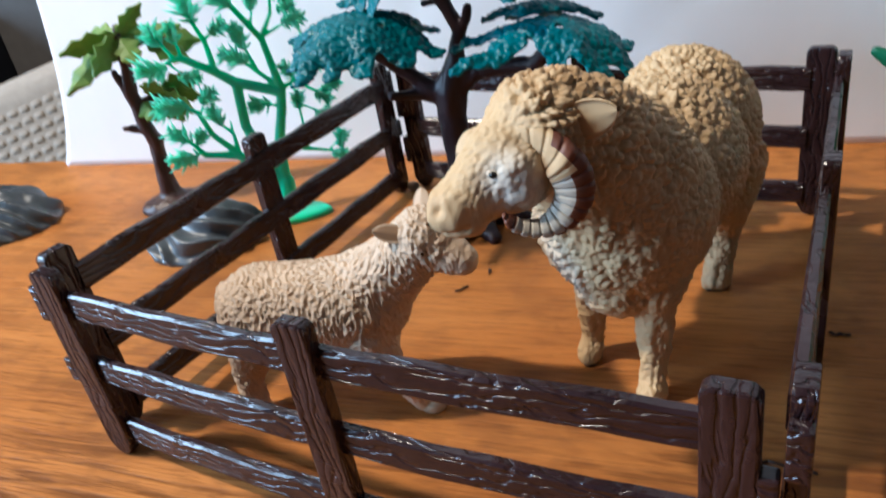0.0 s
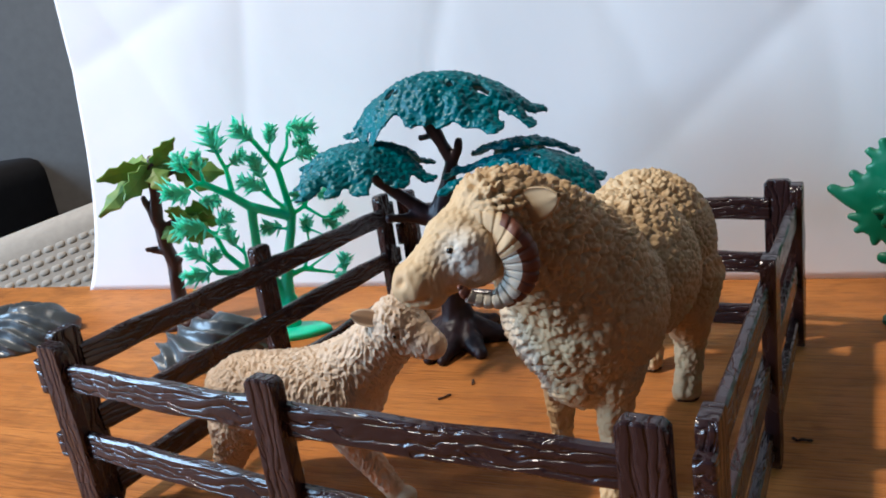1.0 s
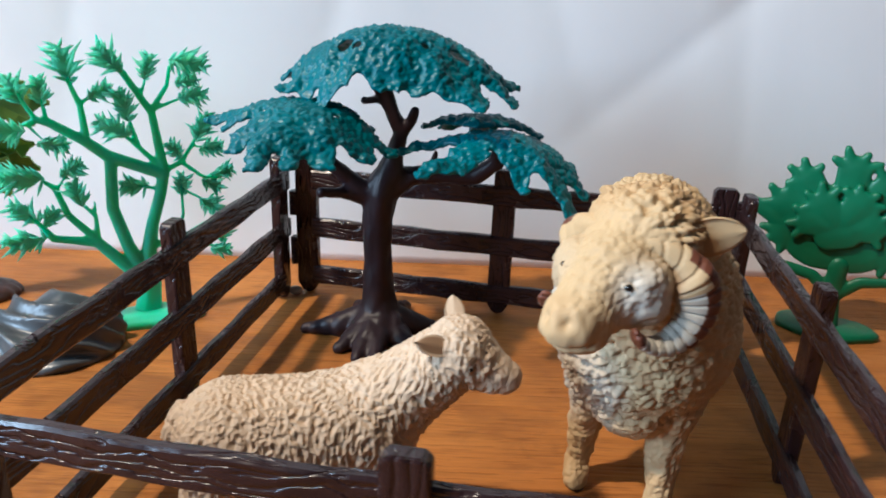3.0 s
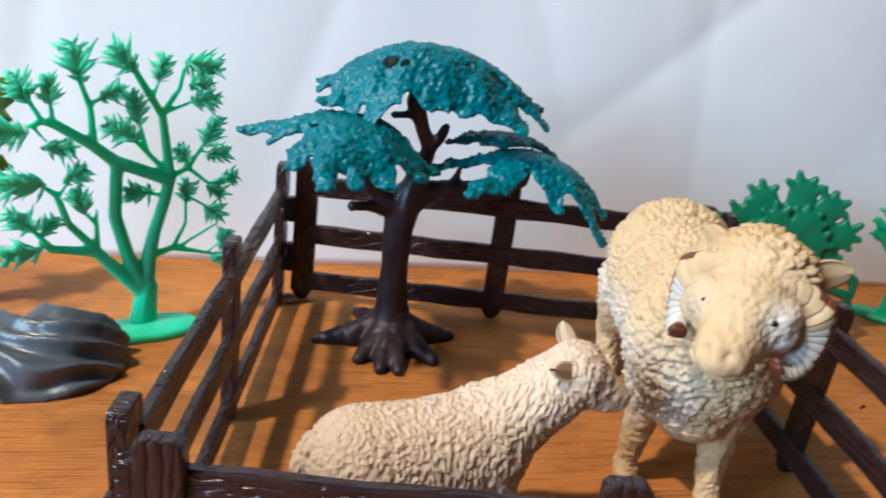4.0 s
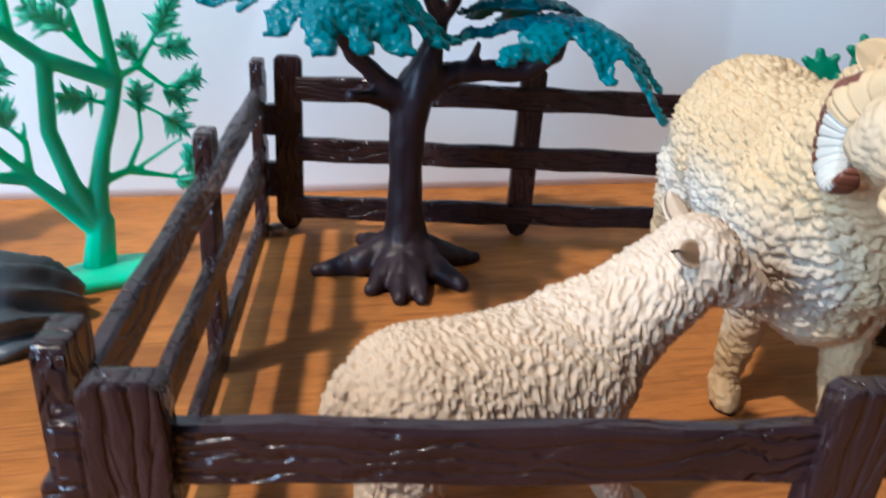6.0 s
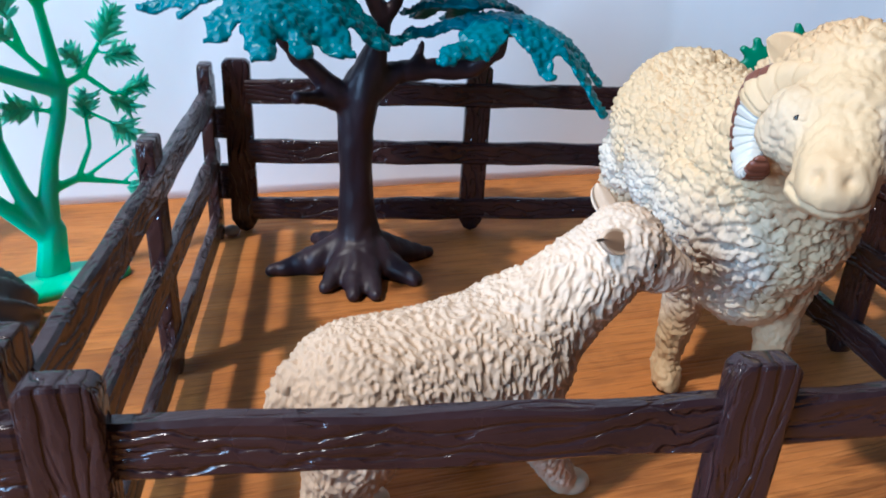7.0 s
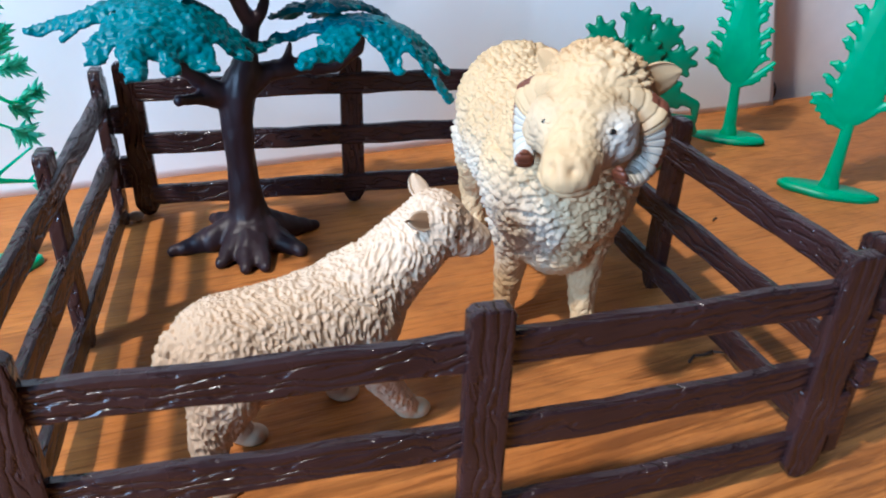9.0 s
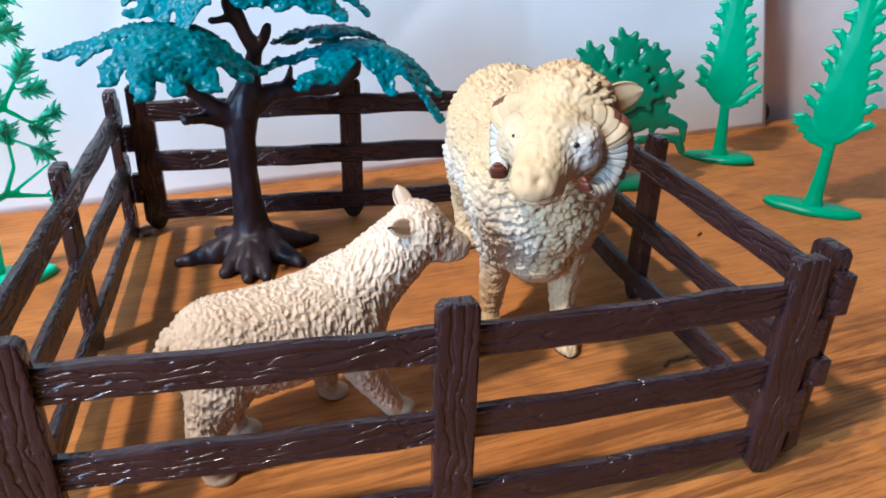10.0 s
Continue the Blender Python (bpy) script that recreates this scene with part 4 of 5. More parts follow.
# ---- rocks and the leafy tree that stands on one ----
def rock(name, label, rx, ry, h, seed):
    bm = bmesh.new()
    blob(bm, (0, 0, 0), (rx, ry, h), None, 4)
    blob(bm, (rx * 0.25, -ry * 0.1, h * 0.1), (rx * 0.6, ry * 0.7, h * 0.95), None, 3)
    bmesh.ops.bisect_plane(bm, geom=bm.verts[:] + bm.edges[:] + bm.faces[:], plane_co=(0, 0, 0.0), plane_no=(0, 0, -1), clear_outer=True)
    bmesh.ops.holes_fill(bm, edges=bm.edges[:])
    v, f, n = fused(bm, 0.11, 3)
    warp = np.stack([value_noise(v * 0.45 + 7 * k, seed + k) for k in range(3)], 1) - 0.5
    q = v + warp * 1.8
    fold = np.abs(np.sin(q[:, 2] * 3.2 + q[:, 0] * 0.45 + q[:, 1] * 3.1 + 1.2 * np.sin(q[:, 0] * 0.5)))
    v = v + n * ((1 - fold ** 1.1) * 0.46 - 0.22 + 0.12 * (value_noise(v * 1.6, seed + 5) - 0.5))[:, None] * step(v[:, 2], 0.0, 0.5)[:, None]
    v[:, 2] = np.maximum(v[:, 2], 0.0)
    ob = part(name, (v.tolist(), [t.tolist() for t in f]), M_ROCK)
    return tagged(ob, label, "rock", "grey toy rocks")


rock_a = rock("toy_rock", "glossy slate-grey folded plastic rock beside the pen", 2.9, 2.5, 1.75, 21)
rock_a.location = Vector((-8.0, 10.1, 0)) * CM
rock_a.rotation_euler = (0, 0, radians(12))
rock_b = rock("toy_rock", "glossy slate-grey plastic rock lying on the table", 4.0, 3.0, 1.8, 44)
rock_b.location = Vector((-23.4, 9.3, 0)) * CM


def leaf_blade(bm, root, tip, width, rnd, droop=0.5):
    """A thick lobed leaf from root to tip."""
    a, b = Vector(root), Vector(tip)
    d = b - a
    side = d.cross(Vector((0, 0, 1))).normalized() if abs(d.normalized().z) < 0.95 else Vector((1, 0, 0))
    side = (side * 0.5 + d.cross(Vector((0, 1, 0))).normalized() * rnd.choice((-0.9, 0.9)) + Vector((0, 0, rnd.uniform(-0.3, 0.3)))).normalized()
    n = 7
    left, right, spine = [], [], []
    up = side.cross(d).normalized()
    for i in range(n + 1):
        u = i / n
        c = a + d * u + up * (-droop * u * u * 0.6 * (1 if up.z > 0 else -1))
        w = width * math.sin(math.pi * min(1, u * 0.85 + 0.12)) * (1.15 if i % 2 else 0.72)
        spine.append(c)
        left.append(c + side * w - up * 0.1 * (1 if up.z > 0 else -1))
        right.append(c - side * w - up * 0.1 * (1 if up.z > 0 else -1))
    t = up * 0.05
    cols = [[[bm.verts.new(p + o) for p in line] for line in (left, spine, right)] for o in (t, -t)]
    for s in (0, 1):
        for j in (0, 1):
            for i in range(n):
                q = (cols[s][j][i], cols[s][j][i + 1], cols[s][j + 1][i + 1], cols[s][j + 1][i])
                bm.faces.new(q if s else q[::-1])
    for j in (0, 2):
        for i in range(n):
            bm.faces.new((cols[0][j][i], cols[0][j][i + 1], cols[1][j][i + 1], cols[1][j][i]))


def leafy_tree():
    ob = thing("leafy_tree", "red-brown plastic toy tree with yellow-green lobed leaves", "toy tree")
    bm = bmesh.new()
    limb(bm, [((-0.6, 0, 0.2), 0.9), ((-0.6, 0, 0.9), 0.55), ((-0.62, 0, 2.0), 0.42), ((-0.45, 0, 3.5), 0.38), ((-0.7, 0, 4.9), 0.36), ((-0.75, 0, 6.2), 0.3), ((-0.55, 0, 7.5), 0.3), ((-0.5, 0, 8.6), 0.26), ((-0.35, 0, 9.5), 0.18)])
    limb(bm, [((-0.65, 0, 4.3), 0.28), ((-1.2, 0, 4.45), 0.2), ((-1.65, 0, 4.6), 0.16)])
    limb(bm, [((-0.5, 0, 3.5), 0.3), ((-0.1, 0, 3.7), 0.2)])
    limb(bm, [((-0.7, 0, 5.0), 0.26), ((-0.95, 0, 6.3), 0.2), ((-1.2, 0, 7.4), 0.16)])
    limb(bm, [((-0.7, 0, 5.6), 0.24), ((0.5, 0, 6.0), 0.17), ((1.4, 0, 6.0), 0.13)])
    limb(bm, [((-0.5, 0, 8.3), 0.2), ((0.8, 0, 8.6), 0.15), ((1.8, 0, 8.5), 0.12)])
    blob(bm, (-0.6, 0, 0.1), (1.8, 1.3, 0.65))
    part("trunk", grown(bm, 0.08, 3, 0.1, 1.8, 8), M_BARK, ob)
    rnd = random.Random(9)
    hub = (-0.4, 0, 9.1)
    for root, tip, w in ((hub, (1.1, -0.1, 10.5), 0.38), (hub, (-3.2, -0.2, 8.95), 0.5), (hub, (-3.6, -0.7, 7.05), 0.55), (hub, (-2.1, -0.9, 7.7), 0.6), (hub, (-2.2, 0.9, 9.4), 0.5), (hub, (1.5, 0.3, 8.9), 0.5),
                         (hub, (0.2, -1.4, 8.0), 0.55), (hub, (0.9, 1.4, 8.8), 0.5), (hub, (-1.0, 1.5, 8.3), 0.5), ((0.8, 0, 8.6), (3.3, -0.2, 8.2), 0.6), ((0.8, 0, 8.6), (2.6, -0.8, 7.5), 0.5), ((0.9, 0, 8.6), (2.5, 0.3, 9.1), 0.5),
                         ((0.5, 0, 6.0), (2.2, -0.3, 4.9), 0.6), ((0.5, 0, 6.0), (1.4, -0.9, 4.7), 0.55), ((-0.4, 0, 5.8), (0.2, -1.1, 5.1), 0.5), ((0.7, 0, 6.1), (2.4, 0.3, 6.6), 0.55), ((0.2, 0, 6.0), (0.7, -0.7, 7.0), 0.5), ((0.9, 0, 6.0), (2.6, 0.1, 5.6), 0.5)):
        bm = bmesh.new()
        leaf_blade(bm, root, tip, w * 1.15, rnd)
        part("leaf", bm, M_LEAF, ob, "", False)
    return ob


stand(leafy_tree(), -13.0, 13.6, 40)


# ---- the ram ----
def joined(*geos):
    """Puts (verts, faces, material) pieces into one mesh."""
    vs, fs, ms = [], [], []
    for v, f, m in geos:
        o = len(vs)
        vs += [tuple(p) for p in v]
        fs += [[o + i for i in t] for t in f]
        ms += list(m) if isinstance(m, (list, np.ndarray)) else [m] * len(f)
    return vs, fs, ms


def lump(c, r, m=None, sub=3):
    bm = bmesh.new()
    blob(bm, c, r, m, sub)
    bm.verts.index_update()
    out = [tuple(v.co) for v in bm.verts], [[v.index for v in f.verts] for f in bm.faces]
    bm.free()
    return out


HEAD = Vector((-0.62, -0.78, 0)).normalized()   # where the ram's face points
SIDE = Vector((0.78, -0.62, 0))                 # the ram's own left


HEADFRAME = Matrix((HEAD, SIDE, (0, 0, 1))).transposed().to_4x4()


def horn(middle, out):
    """A curled, ribbed horn that lies on the cheek: a thick ring from the poll round the back to a tip in front, white on its inner face and brown along the outer rim."""
    n, m = 190, 24
    up = Vector((0, 0, 1))
    back = (HEAD * -0.82 + out * 0.40).normalized()
    face = (out * 0.82 + HEAD * 0.40).normalized()
    vs, fs, ms = [], [], []
    for i in range(n + 1):
        u = i / n
        a = radians(112 - 272 * u)
        radial = back * math.cos(a) + up * math.sin(a)
        reach = 0.80 - 0.10 * u
        c = middle + radial * reach + face * (-0.16 + 0.10 * u + 0.42 * max(0.0, u - 0.62) - 0.85 * max(0.0, 0.24 - u) / 0.24) + up * (0.6 * max(0.0, 0.3 - u))
        rib = math.exp(-((u * 17 % 1 - 0.5) / 0.11) ** 2)
        w = 0.24 + 0.19 * math.sin(math.pi * min(1.0, u * 1.2 + 0.1)) - 0.05 * u - 0.3 * max(0.0, u - 0.6)
        deep = 0.36 - 0.16 * u
        if u > 0.88:
            k = math.sqrt(max(0.0, 1 - ((u - 0.88) / 0.12) ** 2))
            w, deep = w * k + 0.02, deep * k + 0.01
        for k in range(m):
            b = 2 * math.pi * k / m
            x, y = math.cos(b), math.sin(b)
            x, y = math.copysign(abs(x) ** 0.65, x), math.copysign(abs(y) ** 0.65, y)
            inward = 1 - 0.55 * max(0.0, -x)
            vs.append(c + radial * (w * x - 0.03 * rib * x) + face * (deep * y * (inward if y > 0 else 1.0) - 0.04 * rib * (y > 0)))
    for i in range(n):
        u = (i + 0.5) / n
        for k in range(m):
            fs.append((i * m + k, i * m + (k + 1) % m, (i + 1) * m + (k + 1) % m, (i + 1) * m + k))
            b = (k + 0.5) / m * 2 * math.pi
            white = math.cos(b) < -0.1 + 4.0 * min(0.22, max(0.0, u - 0.5)) and (math.sin(b) > -0.5 or math.cos(b) < -0.4)
            ms.append(0 if u < 0.17 or (u < 0.3 and math.cos(b) < 0.3) else 1 if white and u < 0.9 else 2)
    for ring in (list(range(m))[::-1], [n * m + k for k in range(m)]):
        fs.append(tuple(ring))
        ms.append(2)
    if out.dot(SIDE) < 0:
        fs = [f[::-1] for f in fs]
    return [tuple(v) for v in vs], fs, ms


def ear(base, tip, width, face):
    """A cupped ear leaf. Returns the verts and faces, and the faces of its inside."""
    a, b = Vector(base), Vector(tip)
    d = (b - a)
    side = d.cross(Vector(face)).normalized()
    nrm = side.cross(d).normalized()
    if nrm.dot(Vector(face)) < 0:
        nrm = -nrm
    vs, fs, ms = [], [], []
    n, m = 10, 9
    for s in (1, -1):
        for i in range(n + 1):
            u = i / n
            w = width * max(0.02, math.sin(math.pi * (0.14 + 0.86 * u))) ** 0.55
            for k in range(m):
                q = 2 * k / (m - 1) - 1
                cup = 0.05 * width * q * q
                vs.append(tuple(a + d * u + side * q * w + nrm * (cup + s * 0.10 * (1 - 0.5 * abs(q)))))
    off = (n + 1) * m
    for s in (0, 1):
        for i in range(n):
            for k in range(m - 1):
                q = (s * off + i * m + k, s * off + i * m + k + 1, s * off + (i + 1) * m + k + 1, s * off + (i + 1) * m + k)
                fs.append(q if s else q[::-1])
                ms.append(1 if s == 0 and 1 <= k < m - 2 and i > 0 else 0)
    for i in range(n):
        for k in (0, m - 1):
            fs.append((i * m + k, (i + 1) * m + k, off + (i + 1) * m + k, off + i * m + k))
            ms.append(0)
    return vs, fs, ms


def ram():
    bm = bmesh.new()
    # body, neck and head
    blob(bm, (12.6, 5.7, 5.2), (2.25, 2.2, 2.45))
    blob(bm, (12.55, 5.5, 3.5), (1.25, 1.4, 1.3))
    blob(bm, (12.9, 8.2, 5.3), (2.25, 2.7, 2.3))
    blob(bm, (13.1, 10.5, 5.5), (2.1, 2.2, 2.2))
    limb(bm, [((12.6, 5.2, 6.2), 1.95), ((12.25, 3.95, 7.5), 1.5), ((12.0, 3.1, 8.3), 1.15)], 24, 3)
    limb(bm, [((11.9, 2.75, 8.3), 1.08), ((11.35, 1.95, 7.95), 0.95), ((10.78, 1.2, 7.5), 0.66), ((10.53, 0.9, 7.34), 0.58)], 20, 3)
    blob(bm, (10.63, 1.06, 7.14), (0.52, 0.66, 0.46), HEADFRAME, 3)
    blob(bm, (10.5, 0.86, 7.5), (0.42, 0.5, 0.34), HEADFRAME, 3)
    blob(bm, (11.8, 2.6, 8.65), (0.95, 1.15, 0.85), HEADFRAME, 3)
    blob(bm, (11.55, 2.3, 8.4), (0.85, 0.95, 0.7), HEADFRAME, 3)
    for sgn in (1, -1):
        blob(bm, Vector((11.30, 1.95, 7.78)) + SIDE * sgn * 0.54, (0.85, 0.50, 0.74), HEADFRAME, 3)
        blob(bm, Vector((11.28, 1.92, 7.95)) + SIDE * sgn * (0.66 if sgn > 0 else 0.70) + HEAD * (-0.02 if sgn > 0 else 0.08), (0.64, 0.54, 0.62), HEADFRAME, 3)
        blob(bm, Vector((11.24, 1.97, 7.72)) + SIDE * sgn * 0.82, (0.52, 0.46, 0.52), HEADFRAME, 3)
        blob(bm, Vector((11.75, 2.5, 8.62)) + SIDE * sgn * 0.66, (0.55, 0.5, 0.5), HEADFRAME, 3)
    # legs
    limb(bm, [((13.4, 5.3, 3.6), 0.9), ((13.42, 5.1, 2.5), 0.52), ((13.42, 5.0, 1.6), 0.43), ((13.42, 4.8, 0.8), 0.33), ((13.42, 4.5, 0.32), 0.38), ((13.42, 4.22, 0.2), 0.32)])
    limb(bm, [((11.65, 6.0, 3.6), 0.9), ((11.5, 6.0, 2.5), 0.50), ((11.42, 6.05, 1.6), 0.43), ((11.38, 6.1, 0.8), 0.33), ((11.35, 5.9, 0.32), 0.38), ((11.32, 5.68, 0.2), 0.32)])
    limb(bm, [((14.1, 10.3, 4.4), 1.35), ((14.2, 10.5, 3.0), 0.85), ((14.2, 10.8, 2.0), 0.52), ((14.1, 10.65, 0.9), 0.42), ((14.05, 10.4, 0.3), 0.46)])
    limb(bm, [((12.4, 11.3, 4.4), 1.35), ((12.3, 12.0, 3.0), 0.85), ((12.3, 12.7, 2.0), 0.52), ((12.35, 12.6, 0.9), 0.42), ((12.35, 12.4, 0.3), 0.46)])
    blob(bm, (13.45, 12.9, 5.6), (0.5, 0.45, 0.9))
    v, f, n = fused(bm, 0.044, 9)
    # where the wool is
    poll = np.array((12.0, 3.0, 8.3))
    fwd = np.array((-0.60, -0.70, -0.38))
    s = (v - poll) @ fwd
    near_head = np.sqrt(((v - poll) ** 2).sum(1))
    face = step(s, 0.1, 1.1) * step(-near_head, -4.5, -3.6) * (v[:, 1] < 3.6)
    legs = 1 - step(v[:, 2], 2.2, 3.3)
    wool = np.clip(1 - face - legs, 0, 1)
    q = v + 0.35 * (np.stack([value_noise(v * 1.3 + 11 * k, 60 + k) for k in range(3)], 1) - 0.5)
    lean = np.array((0.15, 0.75, -0.65)) + 0.9 * (np.stack([value_noise(v * 0.9 + 5 * k, 40 + k) for k in range(3)], 1) - 0.5)
    d1, d2, a1 = cells(q * (3.9, 3.6, 4.3), 5, lean)
    e1, _, a2 = cells(q * 7.6 + 3.1, 6, lean)
    shade_side = step(v[:, 0] - 0.25 * v[:, 2], 11.0, 12.4) * (1 - step(v[:, 2], 6.6, 7.6))
    curl = (1 - 0.45 * shade_side) * ((0.5 - d1) * 0.08 + np.minimum(d2 - d1, 0.3) * 0.15 + a1 * 0.15 + (0.5 - e1) * 0.06 + a2 * 0.07)
    fuzz = value_noise(v * (5, 5, 3), 70) - 0.5 + 0.6 * (value_noise(v * (10, 10, 5), 71) - 0.5)
    h1, h2, a3 = cells(q * (7.5, 7.5, 6.0) + 1.7, 9, np.array((0.35, 0.5, -0.5)))
    fur = 0.45 * a3 + 0.25 * np.minimum(h2 - h1, 0.3) + 0.2 * (0.4 - h1)
    fuzz = fuzz * 0.7 + fur * (1 - step(s, 2.2, 2.9)) * (1 + 0.3 * face)
    v = v + n * (wool * curl + (1 - wool) * (0.075 + 0.07 * legs) * fuzz)[:, None]
    # nostrils and the line of the mouth
    upm = np.array((-0.22, -0.30, 0.93))
    mz = (v - np.array((10.54, 0.92, 7.12))) @ upm
    v = v - n * (0.09 * np.exp(-(mz / 0.06) ** 2) * step(s, 2.6, 2.85) * (v[:, 1] < 2.0))[:, None]
    for sgn in (1, -1):
        hole = np.array(Vector((10.24, 0.56, 7.52)) + SIDE * sgn * 0.24)
        v = v - n * (0.13 * np.exp(-((v - hole) ** 2).sum(1) / 0.022))[:, None]
    v[:, 2] = np.maximum(v[:, 2], 0.0)
    centre = np.array([v[t].mean(0) for t in f])
    ms = np.where(centre[:, 2] < 0.12, 3, 0)
    body = (v.tolist(), [t.tolist() for t in f], ms.tolist())
    pieces = [body]
    mid = Vector((11.28, 1.92, 7.85))
    for sgn in (1, -1):
        out = SIDE * sgn
        pieces.append(horn(Vector((11.24, 1.95, 7.62)) + out * 1.26, out))
        root = Vector((11.95, 2.75, 8.6)) + out * 0.85
        tip = root + out * 0.78 - HEAD * 0.62 + Vector((0, 0, 0.38))
        ev, ef, _ = ear(root - out * 0.1, tip, 0.39, HEAD + out * 0.5 - Vector((0, 0, 0.15)))
        pieces.append((ev, ef, 0))
        eye = mid + HEAD * (0.58 if sgn > 0 else 0.60) + out * (0.68 if sgn > 0 else 0.63) + Vector((0, 0, 0.25))
        pieces.append((*lump(eye - out * 0.03, (0.15, 0.13, 0.10)), 0))
        pieces.append((*lump(eye + out * 0.07 + HEAD * 0.04, (0.085, 0.075, 0.07)), 4))
    geo = joined(*pieces)
    ob = part("ram_figurine", geo, [M_RAM, M_HORN, M_HORNB, M_HOOF, M_EYE])
    allv = np.array(geo[0])
    # whiter on the chest and flank towards low x, round the eyes; warm wash on the back of the head and rump
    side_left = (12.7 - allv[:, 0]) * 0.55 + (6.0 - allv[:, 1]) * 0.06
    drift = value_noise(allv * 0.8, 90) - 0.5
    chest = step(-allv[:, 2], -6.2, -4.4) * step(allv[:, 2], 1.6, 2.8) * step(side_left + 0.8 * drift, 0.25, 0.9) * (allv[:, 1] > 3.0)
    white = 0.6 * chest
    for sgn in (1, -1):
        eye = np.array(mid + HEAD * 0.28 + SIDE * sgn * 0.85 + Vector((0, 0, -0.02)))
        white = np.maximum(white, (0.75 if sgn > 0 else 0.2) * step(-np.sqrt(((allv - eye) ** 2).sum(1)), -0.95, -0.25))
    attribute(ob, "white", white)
    tan = 0.55 * step(allv[:, 2] + drift, 8.3, 9.6) * step(allv[:, 1], 1.8, 3.2)
    nose = np.array((10.33, 0.69, 7.55))
    tan = np.maximum(tan, 0.3 * step(-np.sqrt(((allv - nose) ** 2).sum(1)), -0.55, -0.2))
    attribute(ob, "tan", tan)
    ob.scale = (1.047, 1.047, 1.047)
    return tagged(ob, "cream painted ram figurine with curled white and brown horns", "toy ram")


ram()


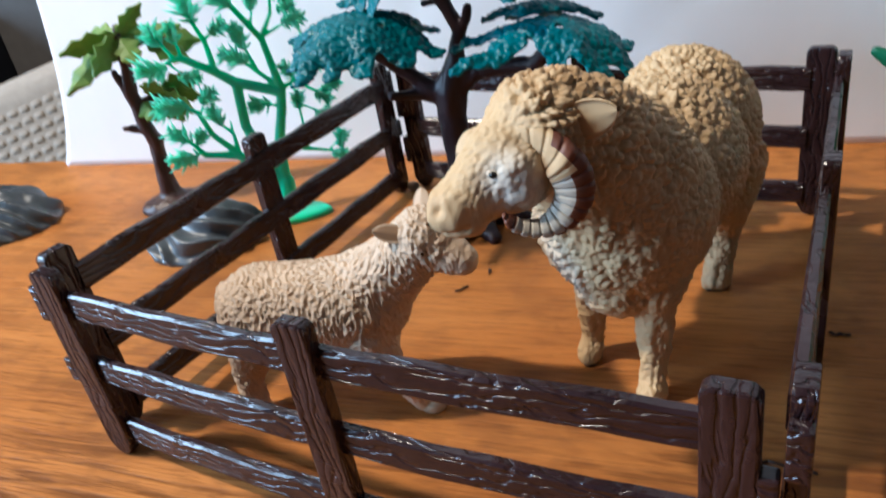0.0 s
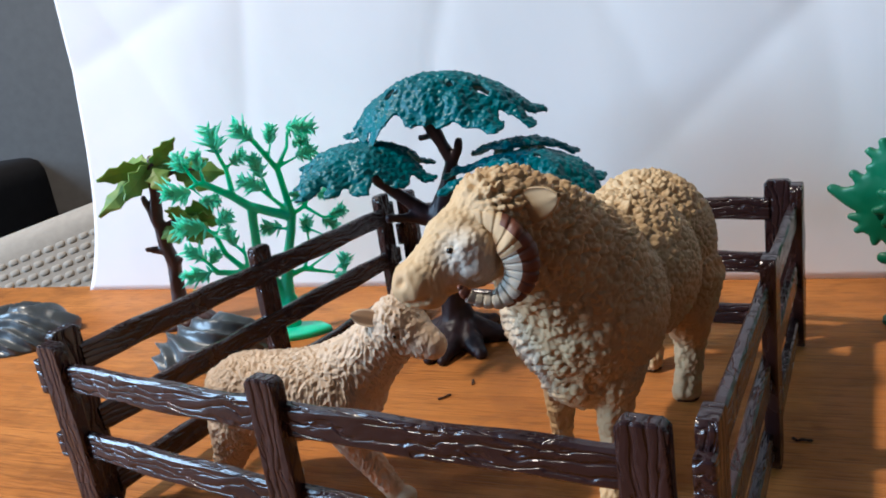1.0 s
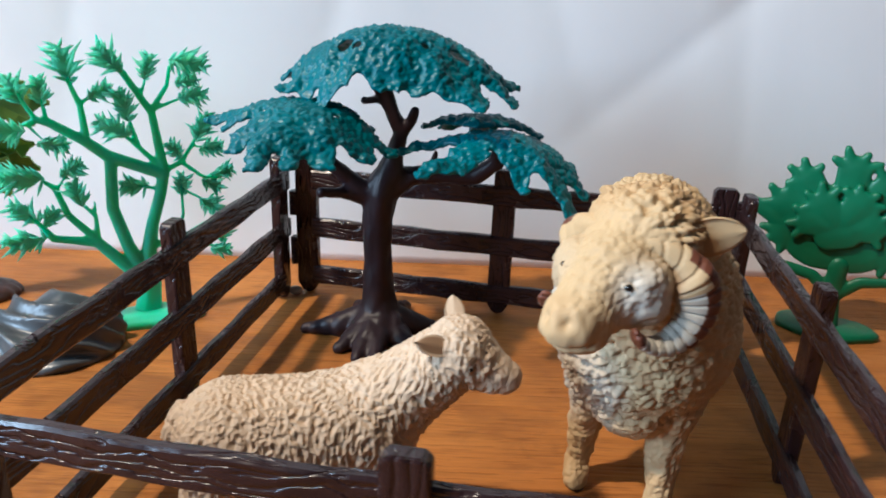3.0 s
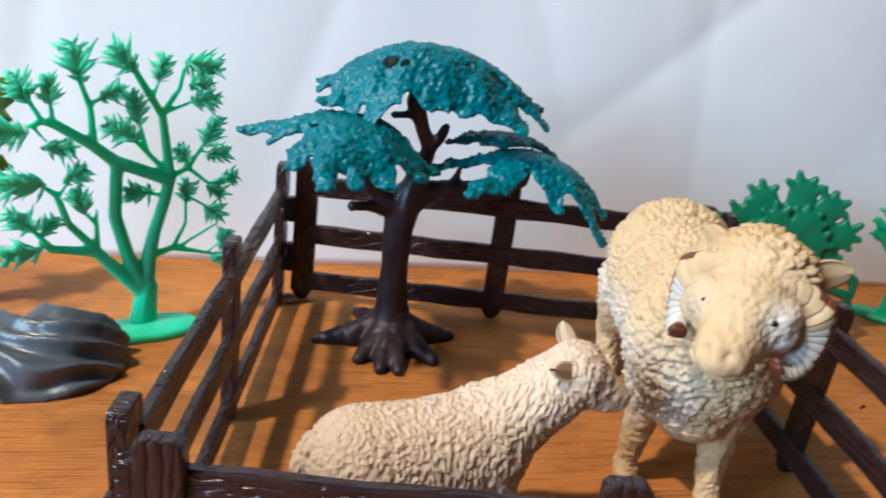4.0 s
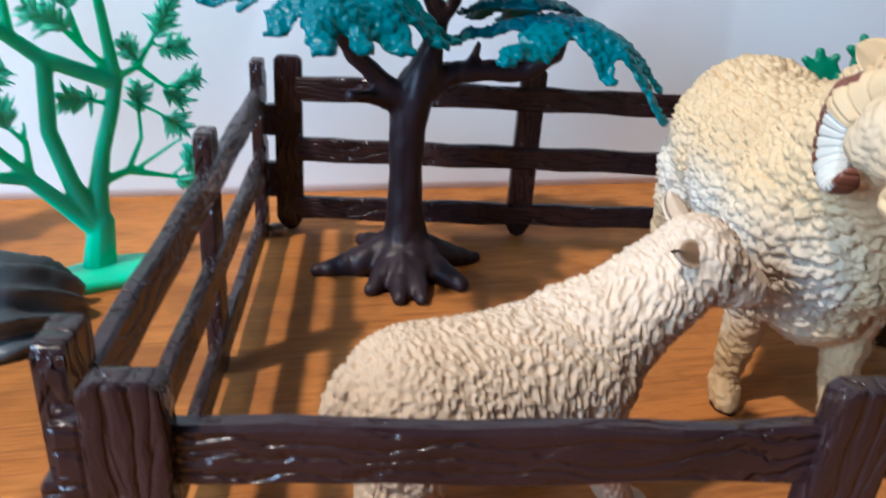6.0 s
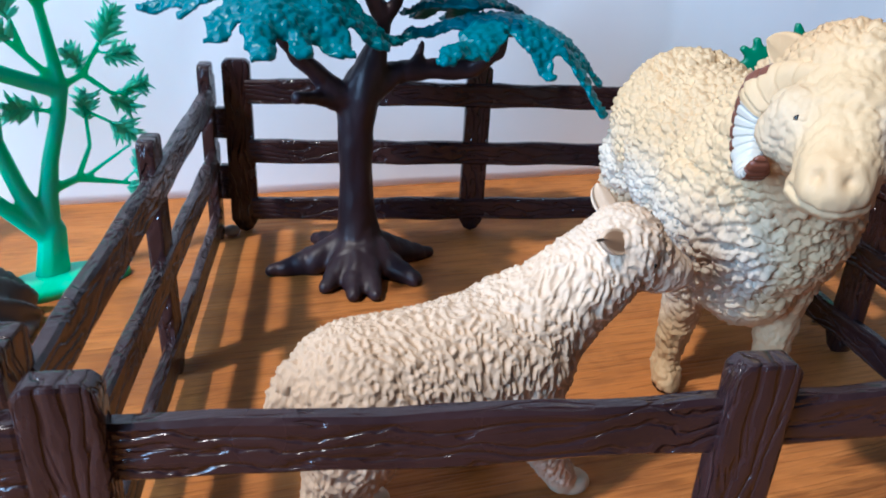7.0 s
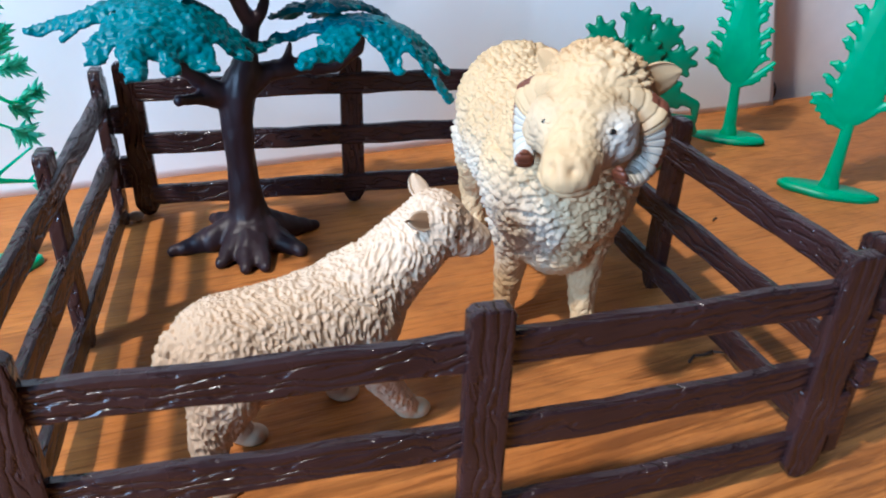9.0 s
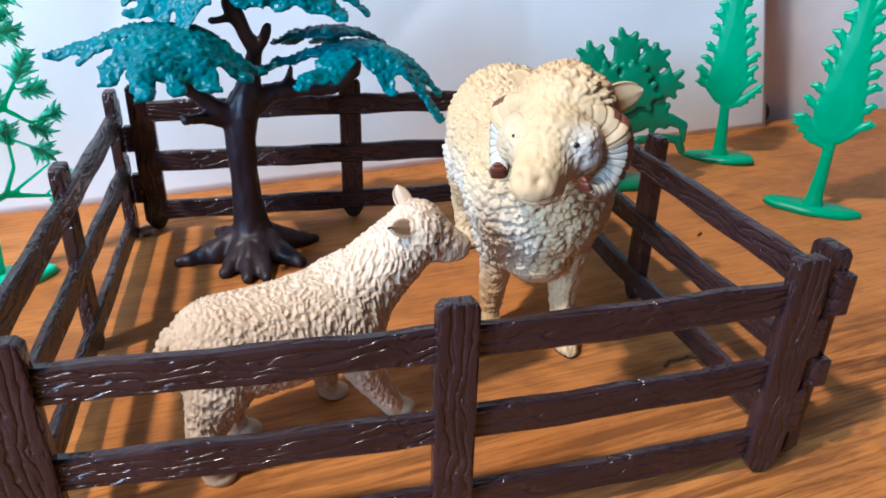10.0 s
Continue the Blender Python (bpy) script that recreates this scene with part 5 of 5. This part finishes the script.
# ---- the lamb ----
def lamb():
    bm = bmesh.new()
    limb(bm, [((3.28, 1.68, 3.22), 1.32), ((4.7, 2.1, 3.2), 1.32), ((6.15, 2.6, 3.36), 1.32)], 28, 4)
    limb(bm, [((6.3, 2.7, 3.6), 1.25), ((7.2, 2.82, 4.38), 0.93), ((8.0, 2.9, 5.1), 0.82)], 20, 3)
    limb(bm, [((8.3, 2.9, 5.42), 0.78), ((8.65, 2.88, 5.2), 0.66), ((9.1, 2.86, 4.97), 0.5), ((9.36, 2.86, 4.87), 0.4)], 18, 3)
    limb(bm, [((3.15, 1.1, 2.6), 0.85), ((2.75, 0.9, 1.6), 0.5), ((2.65, 0.8, 1.0), 0.36), ((2.8, 0.75, 0.28), 0.34)])
    limb(bm, [((3.45, 2.4, 2.6), 0.85), ((2.95, 2.55, 1.6), 0.5), ((2.9, 2.55, 1.0), 0.36), ((3.3, 2.4, 0.28), 0.34)])
    limb(bm, [((6.5, 2.05, 2.6), 0.7), ((6.85, 2.15, 1.6), 0.44), ((7.2, 2.3, 0.9), 0.33), ((7.55, 2.4, 0.28), 0.32)])
    limb(bm, [((6.2, 3.1, 2.6), 0.7), ((5.95, 3.35, 1.5), 0.42), ((5.8, 3.5, 0.9), 0.33), ((5.85, 3.55, 0.28), 0.32)])
    limb(bm, [((2.25, 1.5, 3.75), 0.35), ((2.03, 1.45, 3.25), 0.34), ((2.08, 1.4, 2.65), 0.25)])
    for x, y in ((2.9, 0.75), (3.55, 2.38), (7.8, 2.48), (6.05, 3.58)):
        blob(bm, (x, y, 0.14), (0.42, 0.34, 0.26))
    v, f, n = fused(bm, 0.031, 10)
    q = v + 0.5 * (np.stack([value_noise(v * 1.1 + 13 * k, 30 + k) for k in range(3)], 1) - 0.5)
    # locks lie in short wavy ridges
    wavy = 1 - np.abs(2 * value_noise(q * (11.0, 11.0, 4.4), 15) - 1)
    d1, d2, a1 = cells(q * (8.0, 8.0, 4.6), 16, np.array((-0.5, 0.0, -0.8)))
    e1, _ = cells(q * (9.0, 9.0, 6.0), 18)
    ridge = (wavy ** 2 - 0.4) * 0.075 + np.minimum(d2 - d1, 0.4) * 0.04 + a1 * 0.035 + (0.5 - e1) * 0.02
    hoof = 1 - step(v[:, 2], 0.3, 0.6)
    muzzle = step(v[:, 0], 8.7, 9.3)
    v = v + n * (ridge * (1 - hoof) * (1 - 0.7 * muzzle))[:, None]
    v[:, 2] = np.maximum(v[:, 2], 0.0)
    centre = np.array([v[t].mean(0) for t in f])
    ms = np.where(centre[:, 2] < 0.36, 3, 0)
    pieces = [(v.tolist(), [t.tolist() for t in f], ms.tolist())]
    for base, tip, facing in (((8.1, 2.4, 5.7), (7.45, 2.0, 5.95), (0.1, -0.85, 0.55)), ((8.15, 3.3, 5.85), (7.95, 3.8, 6.3), (0.15, -0.6, 0.7))):
        ev, ef, em = ear(base, tip, 0.24, facing)
        pieces.append((ev, ef, [1 if k and base[1] < 3 else 0 for k in em]))
    for y, sgn in ((2.28, -1), (3.46, 1)):
        pieces.append((*lump((8.62, y + sgn * 0.02, 5.33), (0.13, 0.09, 0.1)), 1))
        pieces.append((*lump((8.63, y + sgn * 0.07, 5.33), (0.075, 0.06, 0.07)), 2))
    geo = joined(*pieces)
    ob = part("lamb_figurine", geo, [M_LAMB, M_EARIN, M_EYE, M_SOLE])
    allv = np.array(geo[0])
    attribute(ob, "white", 0.15 * value_noise(allv * 0.7, 4))
    attribute(ob, "tan", 0.22 * value_noise(allv * 0.9, 8))
    ob.scale, ob.location = (1.035, 1.035, 1.035), (0.0005, 0.0015, 0)
    return tagged(ob, "cream painted lamb figurine with wavy wool standing on the table", "toy lamb")


lamb()


# ---- crumbs on the table ----
def crumb(x, y, length, turn, seed):
    rnd = random.Random(seed)
    bm = bmesh.new()
    pts = [((-length / 2 + length * i / 4, rnd.uniform(-0.12, 0.12) * length, 0.06), 0.035 + rnd.uniform(0, 0.02)) for i in range(5)]
    limb(bm, pts, 6, 1)
    ob = part("wood_crumb", bm, M_CHIP)
    ob.matrix_world = Matrix.Translation(Vector((x, y, 0)) * CM) @ Matrix.Rotation(radians(turn), 4, "Z")
    return tagged(ob, "small dark wood crumb lying on the table", "crumb", "crumbs on the table")


for k, (x, y, length, turn) in enumerate(((6.1, 8.8, 0.5, 60), (17.55, 3.25, 1.4, 8), (18.5, 9.0, 0.5, 5), (23.5, 12.0, 0.4, 40), (6.6, 10.2, 0.35, 100), (12.0, 14.5, 0.3, 20))):
    crumb(x, y, length, turn, k)

glue = part("glue_blob", lump((0, 0, 0.2), (0.3, 0.28, 0.2)), M_GLUE)
glue.location = Vector((-0.45, 16.75, 0)) * CM
tagged(glue, "clear hardened glue blob beside the fence corner", "glue")
